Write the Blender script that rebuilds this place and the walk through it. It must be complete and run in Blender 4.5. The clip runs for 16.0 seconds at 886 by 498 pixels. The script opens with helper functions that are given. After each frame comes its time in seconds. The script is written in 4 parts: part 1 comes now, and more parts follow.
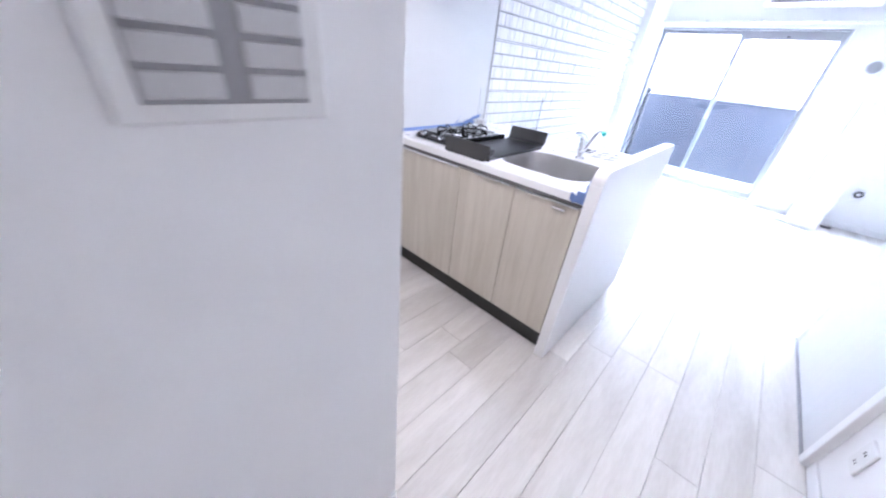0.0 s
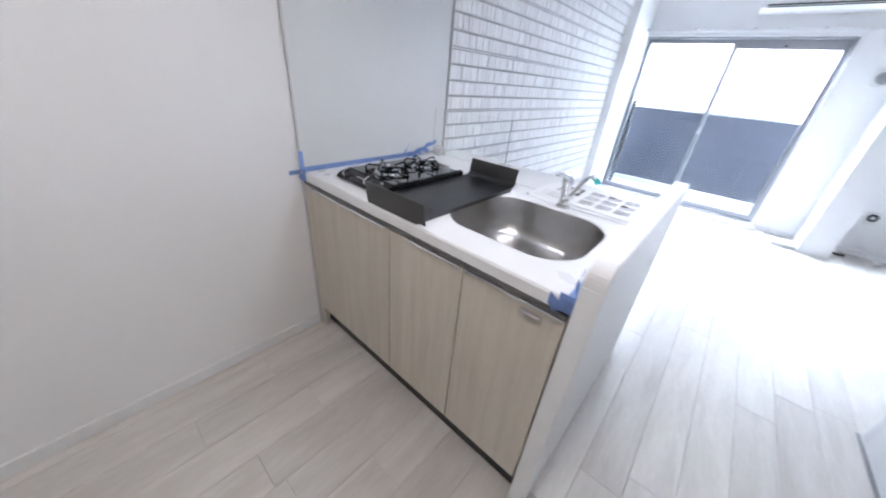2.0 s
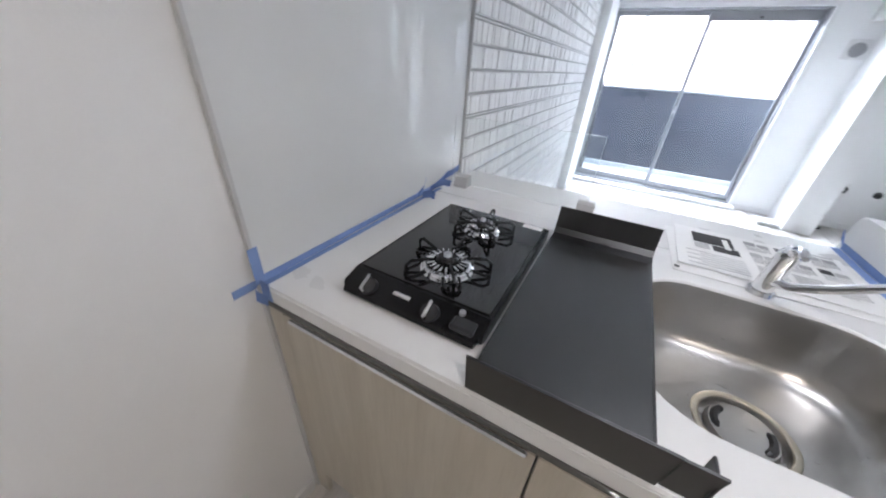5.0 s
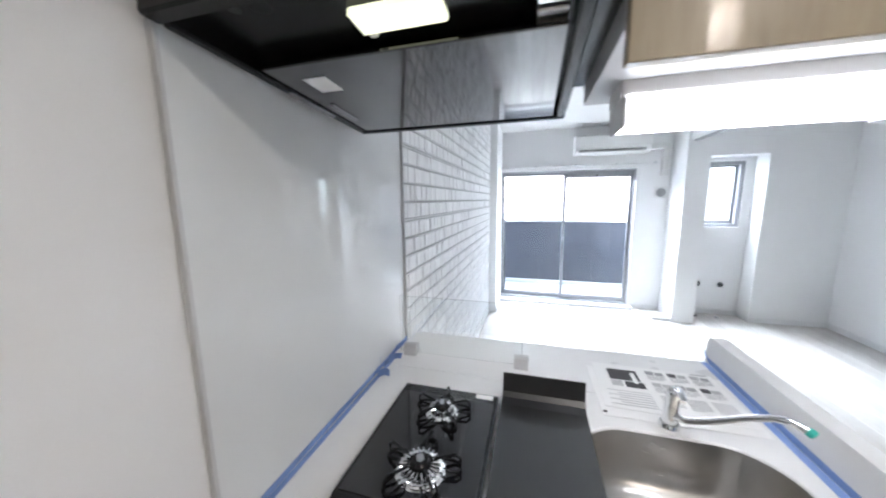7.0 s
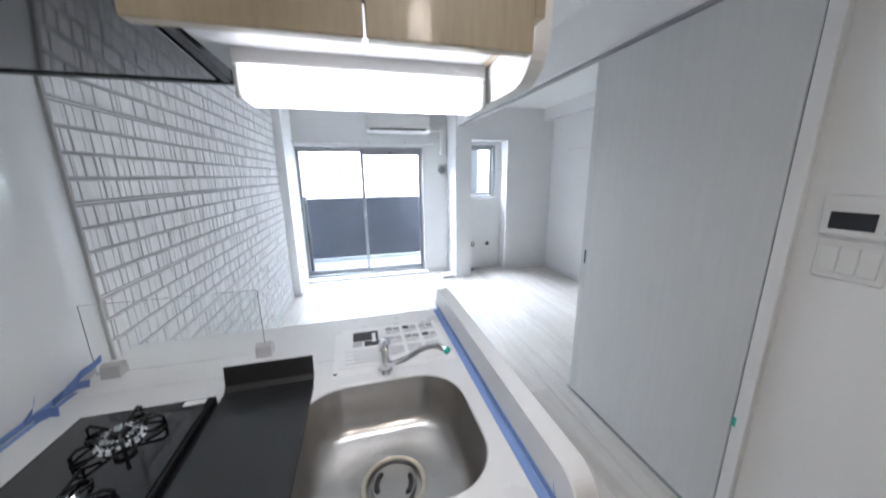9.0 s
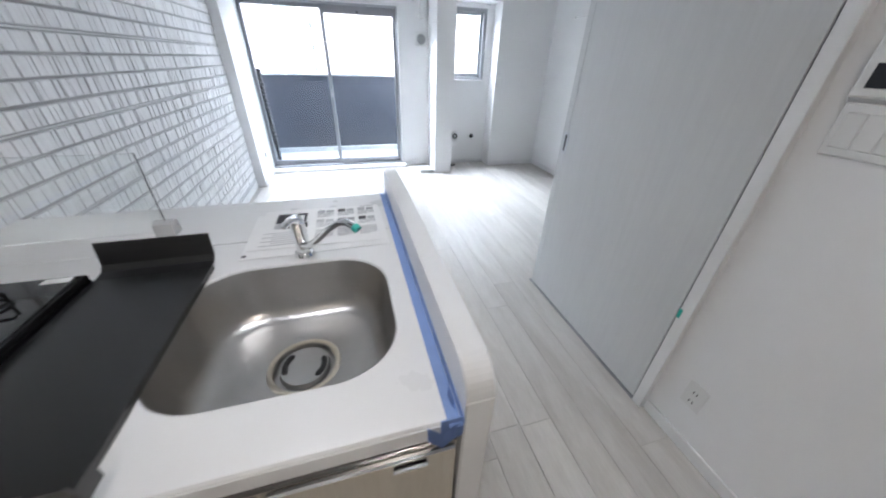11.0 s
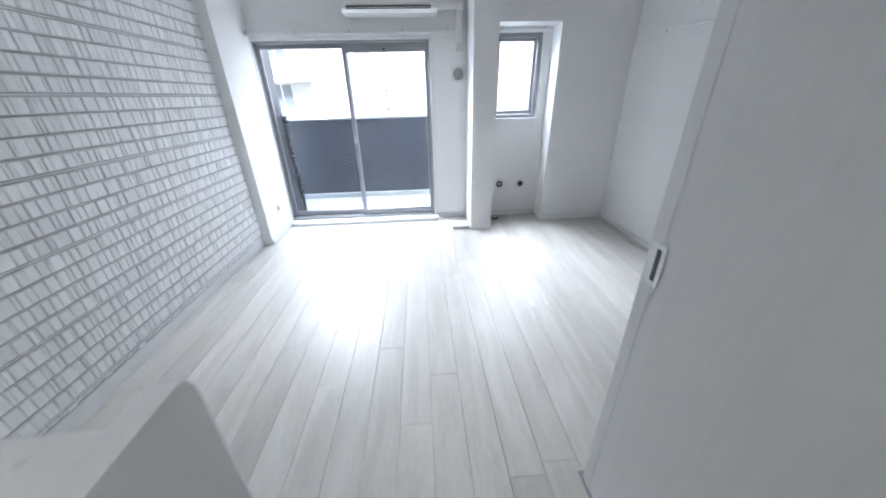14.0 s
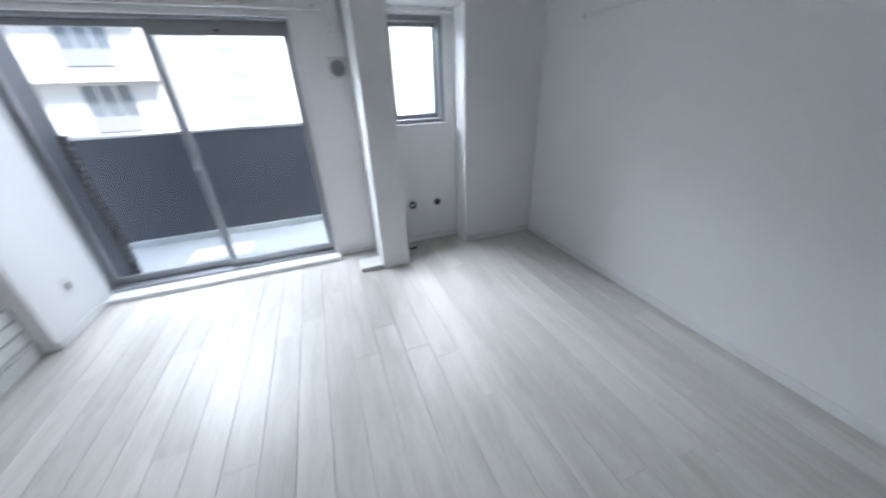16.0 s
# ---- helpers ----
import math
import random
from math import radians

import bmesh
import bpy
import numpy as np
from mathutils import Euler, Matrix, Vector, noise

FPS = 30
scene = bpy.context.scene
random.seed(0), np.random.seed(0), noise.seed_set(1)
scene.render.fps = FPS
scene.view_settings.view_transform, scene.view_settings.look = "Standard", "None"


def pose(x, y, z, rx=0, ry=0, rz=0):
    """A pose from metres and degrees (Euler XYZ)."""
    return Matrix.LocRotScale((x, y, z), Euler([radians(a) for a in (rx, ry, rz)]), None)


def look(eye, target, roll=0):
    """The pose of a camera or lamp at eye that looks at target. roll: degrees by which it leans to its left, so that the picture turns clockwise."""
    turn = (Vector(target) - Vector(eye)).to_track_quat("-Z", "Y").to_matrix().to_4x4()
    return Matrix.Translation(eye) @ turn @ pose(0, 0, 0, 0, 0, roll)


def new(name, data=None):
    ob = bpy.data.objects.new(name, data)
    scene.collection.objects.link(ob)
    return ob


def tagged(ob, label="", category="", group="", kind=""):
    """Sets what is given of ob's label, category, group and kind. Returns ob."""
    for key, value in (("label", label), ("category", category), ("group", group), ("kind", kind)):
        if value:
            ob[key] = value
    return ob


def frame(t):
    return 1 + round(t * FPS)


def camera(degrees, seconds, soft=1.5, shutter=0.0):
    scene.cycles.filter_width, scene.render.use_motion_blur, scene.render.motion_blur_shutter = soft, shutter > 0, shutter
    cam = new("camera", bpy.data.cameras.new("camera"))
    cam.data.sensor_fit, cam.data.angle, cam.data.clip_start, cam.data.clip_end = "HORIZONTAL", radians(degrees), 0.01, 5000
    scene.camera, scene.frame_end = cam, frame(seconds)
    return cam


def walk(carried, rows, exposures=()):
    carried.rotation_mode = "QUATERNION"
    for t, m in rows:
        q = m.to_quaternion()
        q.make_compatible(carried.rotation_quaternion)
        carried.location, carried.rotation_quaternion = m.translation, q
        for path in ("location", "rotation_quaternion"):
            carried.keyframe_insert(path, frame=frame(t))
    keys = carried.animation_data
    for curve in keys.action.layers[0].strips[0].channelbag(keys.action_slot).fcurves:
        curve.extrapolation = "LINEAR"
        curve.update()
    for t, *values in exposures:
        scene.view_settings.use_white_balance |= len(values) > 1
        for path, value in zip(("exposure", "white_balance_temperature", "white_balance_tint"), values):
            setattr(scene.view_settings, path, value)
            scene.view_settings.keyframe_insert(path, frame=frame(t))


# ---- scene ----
cam = camera(108.9, 16.0, 2.0, 0.6)
PATH = [
    (0, (1.539, -1.21, 1.242), (0.396, 0.078, 0.226), 5.8),
    (0.5, (1.495, -1.066, 1.227), (0.494, 0.361, 0.247), 7.1),
    (1, (1.444, -0.926, 1.237), (0.552, 0.591, 0.287), 7.3),
    (1.5, (1.376, -0.76, 1.245), (0.384, 0.708, 0.316), 4.4),
    (2, (1.286, -0.622, 1.26), (0.166, 0.732, 0.305), 5.3),
    (2.5, (1.138, -0.547, 1.283), (-0.062, 0.708, 0.291), 4.3),
    (3, (0.959, -0.457, 1.257), (-0.326, 0.735, 0.294), 4.3),
    (5.5, (0.457, -0.276, 1.267), (-0.205, 1.336, 0.284), 2.4),
    (6, (0.436, -0.302, 1.364), (-0.157, 1.466, 0.641), 1.3),
    (6.5, (0.445, -0.35, 1.465), (-0.146, 1.517, 1.059), -0.7),
    (7, (0.484, -0.371, 1.491), (-0.059, 1.53, 1.187), -0.7),
    (7.5, (0.587, -0.372, 1.492), (0.363, 1.588, 1.166), -0.7),
    (8, (0.701, -0.37, 1.509), (0.926, 1.594, 1.207), -0.5),
    (8.5, (0.784, -0.379, 1.502), (1.231, 1.544, 1.183), -0.8),
    (8.6, (0.794, -0.381, 1.504), (1.279, 1.53, 1.167), -1.3),
    (9, (0.828, -0.369, 1.484), (1.316, 1.516, 1.028), -0.7),
    (9.2, (0.835, -0.368, 1.471), (1.318, 1.501, 0.947), -0.6),
    (11.5, (1.139, -0.166, 1.333), (1.632, 1.457, 0.274), 2.1),
    (12, (1.258, -0.016, 1.337), (1.679, 1.707, 0.413), -0.7),
    (12.5, (1.368, 0.103, 1.346), (1.539, 1.871, 0.426), -0.5),
    (13, (1.462, 0.224, 1.36), (1.498, 2.007, 0.455), -0.2),
    (13.5, (1.539, 0.417, 1.35), (1.57, 2.214, 0.473), 0.2),
    (14, (1.613, 0.627, 1.361), (1.723, 2.424, 0.49), -1.4),
    (14.5, (1.679, 0.84, 1.346), (1.739, 2.642, 0.481), -3.0),
    (15, (1.745, 1.068, 1.355), (1.767, 2.872, 0.493), -2.5),
    (15.5, (1.766, 1.252, 1.333), (1.969, 3.039, 0.459), -1.5),
    (16, (1.798, 1.463, 1.379), (2.402, 3.147, 0.484), -2.4),
]
EXPOSURES = [(0.0, 3.6, 5350, 22), (0.5, 3.3, 5400, 20), (1.0, 3.25, 5450, 19), (2.0, 2.85, 5650, 16), (3.0, 2.45, 5800, 15), (5.5, 2.55, 5900, 14), (6.3, 2.72, 5900, 13), (7.0, 2.65, 5950, 13),
             (9.0, 2.25, 5900, 13), (13.0, 2.2, 5950, 13), (14.5, 1.75, 5950, 12), (16.0, 1.28, 5950, 12)]
walk(cam, [(t, look(eye, target, roll)) for t, eye, target, roll in PATH], EXPOSURES)

# ---- light ----
world = bpy.data.worlds.new("sky")
scene.world = world
world.use_nodes = True
wn = world.node_tree
sky = wn.nodes.new("ShaderNodeTexSky")
sky.sky_type = "NISHITA"
sky.sun_disc = False
sky.sun_elevation = radians(50)
sky.sun_rotation = radians(152)
wn.nodes["Background"].inputs[1].default_value = 0.15
wn.links.new(sky.outputs[0], wn.nodes["Background"].inputs[0])

sun = new("sun", bpy.data.lights.new("sun", "SUN"))
sun.data.energy, sun.data.angle, sun.data.color = 5.0, radians(10), (1.0, 0.96, 0.9)
sun.matrix_world = look((0, 0, 0), (-0.4, 0.75, -0.9))


def area(name, eye, target, sx, sy, watts, colour):
    ob = new(name, bpy.data.lights.new(name, "AREA"))
    ob.data.shape, ob.data.size, ob.data.size_y = "RECTANGLE", sx, sy
    ob.data.energy, ob.data.color = watts, colour
    ob.matrix_world = look(eye, target)
    return ob


DAY = (0.90, 0.96, 1.0)
area("window_daylight", (-0.15, 5.45, 2.5), (2.6, 2.5, 1.0), 1.9, 0.65, 74, DAY)
area("small_window_daylight", (2.66, 4.85, 2.25), (2.66, 3.9, 0.6), 0.5, 0.5, 30, DAY)
WARM = (1.0, 0.87, 0.70)
area("hall_downlight_glow", (1.085, -0.765, 2.20), (1.085, -0.765, 0), 0.09, 0.09, 1.35, WARM)


# ---- materials ----
def nodes_of(name):
    m = bpy.data.materials.new(name)
    m.use_nodes = True
    nt = m.node_tree
    return m, nt, nt.nodes["Principled BSDF"]


def mat(name, colour, rough=0.5, metal=0.0, vary=0.06, scale=(6, 6, 6), fine=120.0, bump=0.0, coat=0.0, spread=0.0,
        rough_vary=0.08, spec=0.5, coat_rough=0.06):
    """A surface with soft mottling, fine grain, a little relief and, with spread, a shade of its own for each piece."""
    m, nt, b = nodes_of(name)
    N, L = nt.nodes.new, nt.links.new
    tc = N("ShaderNodeTexCoord")
    mp = N("ShaderNodeMapping")
    mp.inputs["Scale"].default_value = scale
    L(tc.outputs["Object"], mp.inputs[0])
    big = N("ShaderNodeTexNoise")
    big.inputs["Scale"].default_value, big.inputs["Detail"].default_value = 1.0, 4
    L(mp.outputs[0], big.inputs["Vector"])
    small = N("ShaderNodeTexNoise")
    small.inputs["Scale"].default_value, small.inputs["Detail"].default_value = fine, 3
    L(tc.outputs["Object"], small.inputs["Vector"])
    add = N("ShaderNodeMath")
    add.operation = "MULTIPLY_ADD"
    add.inputs[1].default_value = 0.35
    L(small.outputs[0], add.inputs[0])
    L(big.outputs[0], add.inputs[2])
    ramp = N("ShaderNodeValToRGB")
    ramp.color_ramp.elements[0].position, ramp.color_ramp.elements[1].position = 0.35, 1.0
    ramp.color_ramp.elements[0].color = (*[c * (1 - vary) for c in colour], 1)
    ramp.color_ramp.elements[1].color = (*[min(1, c * (1 + vary)) for c in colour], 1)
    L(add.outputs[0], ramp.inputs[0])
    out = ramp.outputs[0]
    if spread:
        info = N("ShaderNodeObjectInfo")
        geo = N("ShaderNodeNewGeometry")
        mix = N("ShaderNodeMath")
        mix.operation = "ADD"
        L(info.outputs["Random"], mix.inputs[0])
        L(geo.outputs["Random Per Island"], mix.inputs[1])
        fr = N("ShaderNodeMath")
        fr.operation = "FRACT"
        L(mix.outputs[0], fr.inputs[0])
        mr = N("ShaderNodeMapRange")
        mr.inputs["To Min"].default_value, mr.inputs["To Max"].default_value = 1 - spread, 1 + spread
        L(fr.outputs[0], mr.inputs[0])
        hsv = N("ShaderNodeHueSaturation")
        L(mr.outputs[0], hsv.inputs["Value"])
        L(out, hsv.inputs["Color"])
        out = hsv.outputs[0]
    L(out, b.inputs["Base Color"])
    rr = N("ShaderNodeMapRange")
    rr.inputs["To Min"].default_value, rr.inputs["To Max"].default_value = max(0.02, rough - rough_vary), min(1, rough + rough_vary)
    L(big.outputs[0], rr.inputs[0])
    L(rr.outputs[0], b.inputs["Roughness"])
    b.inputs["Metallic"].default_value = metal
    b.inputs["Specular IOR Level"].default_value = spec
    b.inputs["Coat Weight"].default_value = coat
    b.inputs["Coat Roughness"].default_value = coat_rough
    if bump:
        bp = N("ShaderNodeBump")
        bp.inputs["Strength"].default_value, bp.inputs["Distance"].default_value = bump, 0.002
        L(add.outputs[0], bp.inputs["Height"])
        L(bp.outputs[0], b.inputs["Normal"])
    return m


def wood(name, light, dark, along="y", rough=0.45, spread=0.08, stretch=14.0, coat=0.0, streak=2.2):
    """Wood grain drawn out along one axis, with pores and a shade of its own for each piece."""
    m, nt, b = nodes_of(name)
    N, L = nt.nodes.new, nt.links.new
    tc = N("ShaderNodeTexCoord")
    info = N("ShaderNodeObjectInfo")
    off = N("ShaderNodeVectorMath")
    off.operation = "MULTIPLY_ADD"
    off.inputs[1].default_value = (7.0, 13.0, 5.0)
    L(info.outputs["Random"], off.inputs[0])
    L(tc.outputs["Object"], off.inputs[2])
    mp = N("ShaderNodeMapping")
    s = {"x": (1.2, stretch, stretch), "y": (stretch, 1.2, stretch), "z": (stretch, stretch, 1.2)}[along]
    mp.inputs["Scale"].default_value = s
    L(off.outputs[0], mp.inputs[0])
    g1 = N("ShaderNodeTexNoise")
    g1.inputs["Scale"].default_value, g1.inputs["Detail"].default_value, g1.inputs["Distortion"].default_value = streak, 6, 0.6
    L(mp.outputs[0], g1.inputs["Vector"])
    g2 = N("ShaderNodeTexNoise")
    g2.inputs["Scale"].default_value, g2.inputs["Detail"].default_value = 14, 3
    L(mp.outputs[0], g2.inputs["Vector"])
    add = N("ShaderNodeMath")
    add.operation = "MULTIPLY_ADD"
    add.inputs[1].default_value = 0.4
    L(g2.outputs[0], add.inputs[0])
    L(g1.outputs[0], add.inputs[2])
    ramp = N("ShaderNodeValToRGB")
    ramp.color_ramp.elements[0].position, ramp.color_ramp.elements[1].position = 0.45, 0.95
    ramp.color_ramp.elements[0].color, ramp.color_ramp.elements[1].color = (*dark, 1), (*light, 1)
    L(add.outputs[0], ramp.inputs[0])
    mr = N("ShaderNodeMapRange")
    mr.inputs["To Min"].default_value, mr.inputs["To Max"].default_value = 1 - spread, 1 + spread
    L(info.outputs["Random"], mr.inputs[0])
    hsv = N("ShaderNodeHueSaturation")
    L(mr.outputs[0], hsv.inputs["Value"])
    L(ramp.outputs[0], hsv.inputs["Color"])
    L(hsv.outputs[0], b.inputs["Base Color"])
    rr = N("ShaderNodeMapRange")
    rr.inputs["To Min"].default_value, rr.inputs["To Max"].default_value = rough - 0.08, rough + 0.1
    L(g1.outputs[0], rr.inputs[0])
    L(rr.outputs[0], b.inputs["Roughness"])
    b.inputs["Coat Weight"].default_value = coat
    bp = N("ShaderNodeBump")
    bp.inputs["Strength"].default_value, bp.inputs["Distance"].default_value = 0.15, 0.001
    L(add.outputs[0], bp.inputs["Height"])
    L(bp.outputs[0], b.inputs["Normal"])
    return m


def glow(name, colour, strength):
    m, nt, b = nodes_of(name)
    b.inputs["Base Color"].default_value = (0.9, 0.9, 0.9, 1)
    b.inputs["Emission Color"].default_value = (*colour, 1)
    b.inputs["Emission Strength"].default_value = strength
    return m


def glass(name, tint=(0.97, 0.985, 0.98)):
    m, nt, b = nodes_of(name)
    b.inputs["Base Color"].default_value = (*tint, 1)
    b.inputs["Transmission Weight"].default_value = 1.0
    b.inputs["Roughness"].default_value = 0.0
    b.inputs["IOR"].default_value = 1.45
    return m


def steel_mat():
    m, nt, b = nodes_of("brushed_steel")
    N, L = nt.nodes.new, nt.links.new
    tc = N("ShaderNodeTexCoord")
    mp = N("ShaderNodeMapping")
    mp.inputs["Scale"].default_value = (8, 160, 160)
    L(tc.outputs["Object"], mp.inputs[0])
    n = N("ShaderNodeTexNoise")
    n.inputs["Scale"].default_value, n.inputs["Detail"].default_value = 2.0, 4
    L(mp.outputs[0], n.inputs["Vector"])
    n2 = N("ShaderNodeTexNoise")
    n2.inputs["Scale"].default_value = 9.0
    L(tc.outputs["Object"], n2.inputs["Vector"])
    ramp = N("ShaderNodeValToRGB")
    ramp.color_ramp.elements[0].color, ramp.color_ramp.elements[1].color = (0.41, 0.395, 0.375, 1), (0.55, 0.54, 0.525, 1)
    L(n2.outputs[0], ramp.inputs[0])
    L(ramp.outputs[0], b.inputs["Base Color"])
    mr = N("ShaderNodeMapRange")
    mr.inputs["To Min"].default_value, mr.inputs["To Max"].default_value = 0.24, 0.36
    L(n.outputs[0], mr.inputs[0])
    L(mr.outputs[0], b.inputs["Roughness"])
    b.inputs["Metallic"].default_value = 1.0
    bp = N("ShaderNodeBump")
    bp.inputs["Strength"].default_value, bp.inputs["Distance"].default_value = 0.02, 0.0003
    L(n.outputs[0], bp.inputs["Height"])
    L(bp.outputs[0], b.inputs["Normal"])
    return m


M_WALL = mat("white_wallpaper", (0.85, 0.85, 0.85), 0.75, vary=0.025, scale=(1.5, 1.5, 1.5), fine=260, bump=0.35)
M_CEIL = mat("white_ceiling_paper", (0.86, 0.86, 0.85), 0.8, vary=0.02, scale=(1.5, 1.5, 1.5), fine=200, bump=0.3)
M_FLOOR = wood("whitewashed_oak_floor", (0.72, 0.692, 0.655), (0.56, 0.53, 0.492), "y", 0.40, 0.10, 8.0, streak=1.6)
M_SUB = mat("dark_floor_joint", (0.42, 0.39, 0.365), 0.9)
M_TRIM = mat("white_painted_trim", (0.80, 0.80, 0.80), 0.4, vary=0.02, fine=60, bump=0.05)
M_MORTAR = mat("grey_brick_joint", (0.44, 0.44, 0.445), 0.9, vary=0.15, fine=180, bump=0.5)
M_BRICK = mat("white_brick", (0.85, 0.85, 0.85), 0.62, vary=0.08, scale=(30, 60, 7), fine=160, bump=0.8, spread=0.06)
M_PANEL = mat("glossy_white_kitchen_panel", (0.74, 0.75, 0.75), 0.035, vary=0.01, scale=(2, 2, 2), fine=20, rough_vary=0.01)
M_CABWOOD = wood("pale_oak_laminate", (0.60, 0.555, 0.472), (0.49, 0.445, 0.367), "z", 0.38, 0.03, 16.0, streak=1.6)
M_UPWOOD = wood("oak_laminate", (0.42, 0.36, 0.255), (0.31, 0.255, 0.172), "z", 0.40, 0.03, 11.0, coat=1.0, streak=1.5)
M_TOP = mat("white_worktop", (0.80, 0.80, 0.795), 0.3, vary=0.006, fine=300, bump=0.02)
M_END = mat("white_end_panel", (0.78, 0.78, 0.78), 0.35, vary=0.02)
M_KICK = mat("black_kickboard", (0.025, 0.024, 0.023), 0.5)
M_STEEL = steel_mat()
M_CHROME = mat("chrome", (0.80, 0.81, 0.82), 0.08, 1.0, vary=0.03, rough_vary=0.03)
M_ALU = mat("satin_aluminium", (0.62, 0.63, 0.65), 0.33, 1.0, vary=0.04, fine=90)
M_SASH = mat("silver_window_aluminium", (0.36, 0.37, 0.39), 0.38, 0.75, vary=0.04, fine=90)
M_BLACKGLASS = mat("black_glass", (0.008, 0.008, 0.009), 0.06, vary=0.05, rough_vary=0.03, coat=0.6)
M_IRON = mat("black_enamel", (0.008, 0.008, 0.009), 0.22, vary=0.2, fine=200, spec=0.3)
M_HOOD = mat("black_hood_paint", (0.007, 0.007, 0.007), 0.25, vary=0.1, spec=0.22)
M_TRAY = mat("black_painted_steel", (0.006, 0.006, 0.0065), 0.34, vary=0.2, scale=(5, 5, 5), fine=300, spec=1.0, rough_vary=0.02)
M_BLUE = mat("blue_masking_tape", (0.24, 0.35, 0.64), 0.7, vary=0.12, fine=220, bump=0.3)
M_TEAL = mat("teal_plastic", (0.04, 0.46, 0.38), 0.35, vary=0.1)
M_PLASTIC = mat("white_plastic", (0.78, 0.78, 0.77), 0.32, vary=0.015)
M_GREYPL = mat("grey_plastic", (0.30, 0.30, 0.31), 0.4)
M_LIGHTGREY = mat("pale_grey_plastic", (0.55, 0.55, 0.55), 0.4)
M_GREYLAM = mat("grey_laminate", (0.34, 0.34, 0.345), 0.45)
M_VENT = mat("grey_vent_plastic", (0.36, 0.36, 0.37), 0.4)
M_DARK = mat("dark_plastic", (0.02, 0.02, 0.022), 0.35)
M_SCREEN = mat("dark_screen", (0.03, 0.032, 0.038), 0.15)
M_PAPER = mat("newsprint", (0.88, 0.878, 0.87), 0.32, vary=0.03, fine=60)
M_INK = mat("printing_ink", (0.06, 0.06, 0.065), 0.8)
M_INK2 = mat("pale_printing_ink", (0.48, 0.48, 0.485), 0.6, vary=0.3, fine=200)
M_GLASS = glass("clear_glass")
M_DOOR = wood("white_wood_grain_door", (0.645, 0.65, 0.65), (0.605, 0.61, 0.61), "z", 0.42, 0.01, 18.0)
M_DRAINRING = mat("cream_highlit_drain_ring", (0.62, 0.57, 0.47), 0.3, 1.0)
M_DIFFUSER = glow("lit_diffuser", (1.0, 0.98, 0.95), 3.8)
M_HOODLAMP = glow("lit_hood_lens", (1.0, 1.0, 0.62), 0.2)
M_DOWN = glow("lit_downlight_lens", (1.0, 0.9, 0.78), 9.0)
M_SLATE = mat("slate_blue_balcony_panel", (0.034, 0.038, 0.052), 0.5, vary=0.04, scale=(1, 1, 1), fine=8)
M_BALC = mat("pale_balcony_floor", (0.36, 0.37, 0.365), 0.8, vary=0.15, scale=(4, 4, 4), bump=0.4)
M_FACADE = mat("pale_facade_tile", (0.58, 0.57, 0.55), 0.7, vary=0.08, scale=(0.6, 0.6, 0.6), fine=14, bump=0.3)
M_FACADE2 = mat("white_facade_render", (0.80, 0.80, 0.80), 0.75, vary=0.04, scale=(0.4, 0.4, 0.4), fine=10)
M_FACWIN = mat("dark_window_glass", (0.13, 0.145, 0.165), 0.15, vary=0.2)
M_FACWIN2 = mat("hazy_window_glass", (0.26, 0.32, 0.33), 0.15, vary=0.1)
M_ASPHALT = mat("asphalt", (0.05, 0.05, 0.052), 0.9, vary=0.2, fine=6)
M_TILEWALL = mat("pale_green_outer_tile", (0.46, 0.52, 0.49), 0.35, vary=0.25, scale=(25, 25, 25), fine=70, bump=0.2, spread=0.2)
M_GRIP = mat("gap_shade_grip_rail", (0.15, 0.145, 0.14), 0.4, 0.5, vary=0.1)


# ---- mesh helpers ----
def add_box(bm, lo, hi, r=0.0, seg=1):
    c = [(a + b) / 2 for a, b in zip(lo, hi)]
    s = [abs(b - a) for a, b in zip(lo, hi)]
    made = bmesh.ops.create_cube(bm, size=1.0, matrix=Matrix.Translation(c) @ Matrix.Diagonal((*s, 1)))["verts"]
    if r:
        edges = {e for v in made for e in v.link_edges}
        bmesh.ops.bevel(bm, geom=list(edges), offset=min(r, min(s) * 0.45), segments=seg, affect="EDGES", profile=0.5)


def add_cyl(bm, a, b, r1, r2=None, n=20, caps=True):
    a, b = Vector(a), Vector(b)
    d = b - a
    m = Matrix.Translation((a + b) / 2) @ d.to_track_quat("Z", "Y").to_matrix().to_4x4()
    bmesh.ops.create_cone(bm, cap_ends=caps, segments=n, radius1=r1, radius2=r1 if r2 is None else r2, depth=d.length, matrix=m)


def add_tube(bm, pts, r, n=10, caps=True):
    """A round bar along a bent line."""
    pts = [Vector(p) for p in pts]
    rings = []
    for i, p in enumerate(pts):
        d = (pts[min(i + 1, len(pts) - 1)] - pts[max(i - 1, 0)]).normalized()
        q = d.to_track_quat("Z", "Y")
        rr = r[i] if isinstance(r, (list, tuple)) else r
        rings.append([bm.verts.new(p + q @ Vector((rr * math.cos(2 * math.pi * k / n), rr * math.sin(2 * math.pi * k / n), 0))) for k in range(n)])
    for a, b in zip(rings, rings[1:]):
        for k in range(n):
            bm.faces.new((a[k], a[(k + 1) % n], b[(k + 1) % n], b[k]))
    if caps:
        bm.faces.new(rings[0][::-1])
        bm.faces.new(rings[-1])


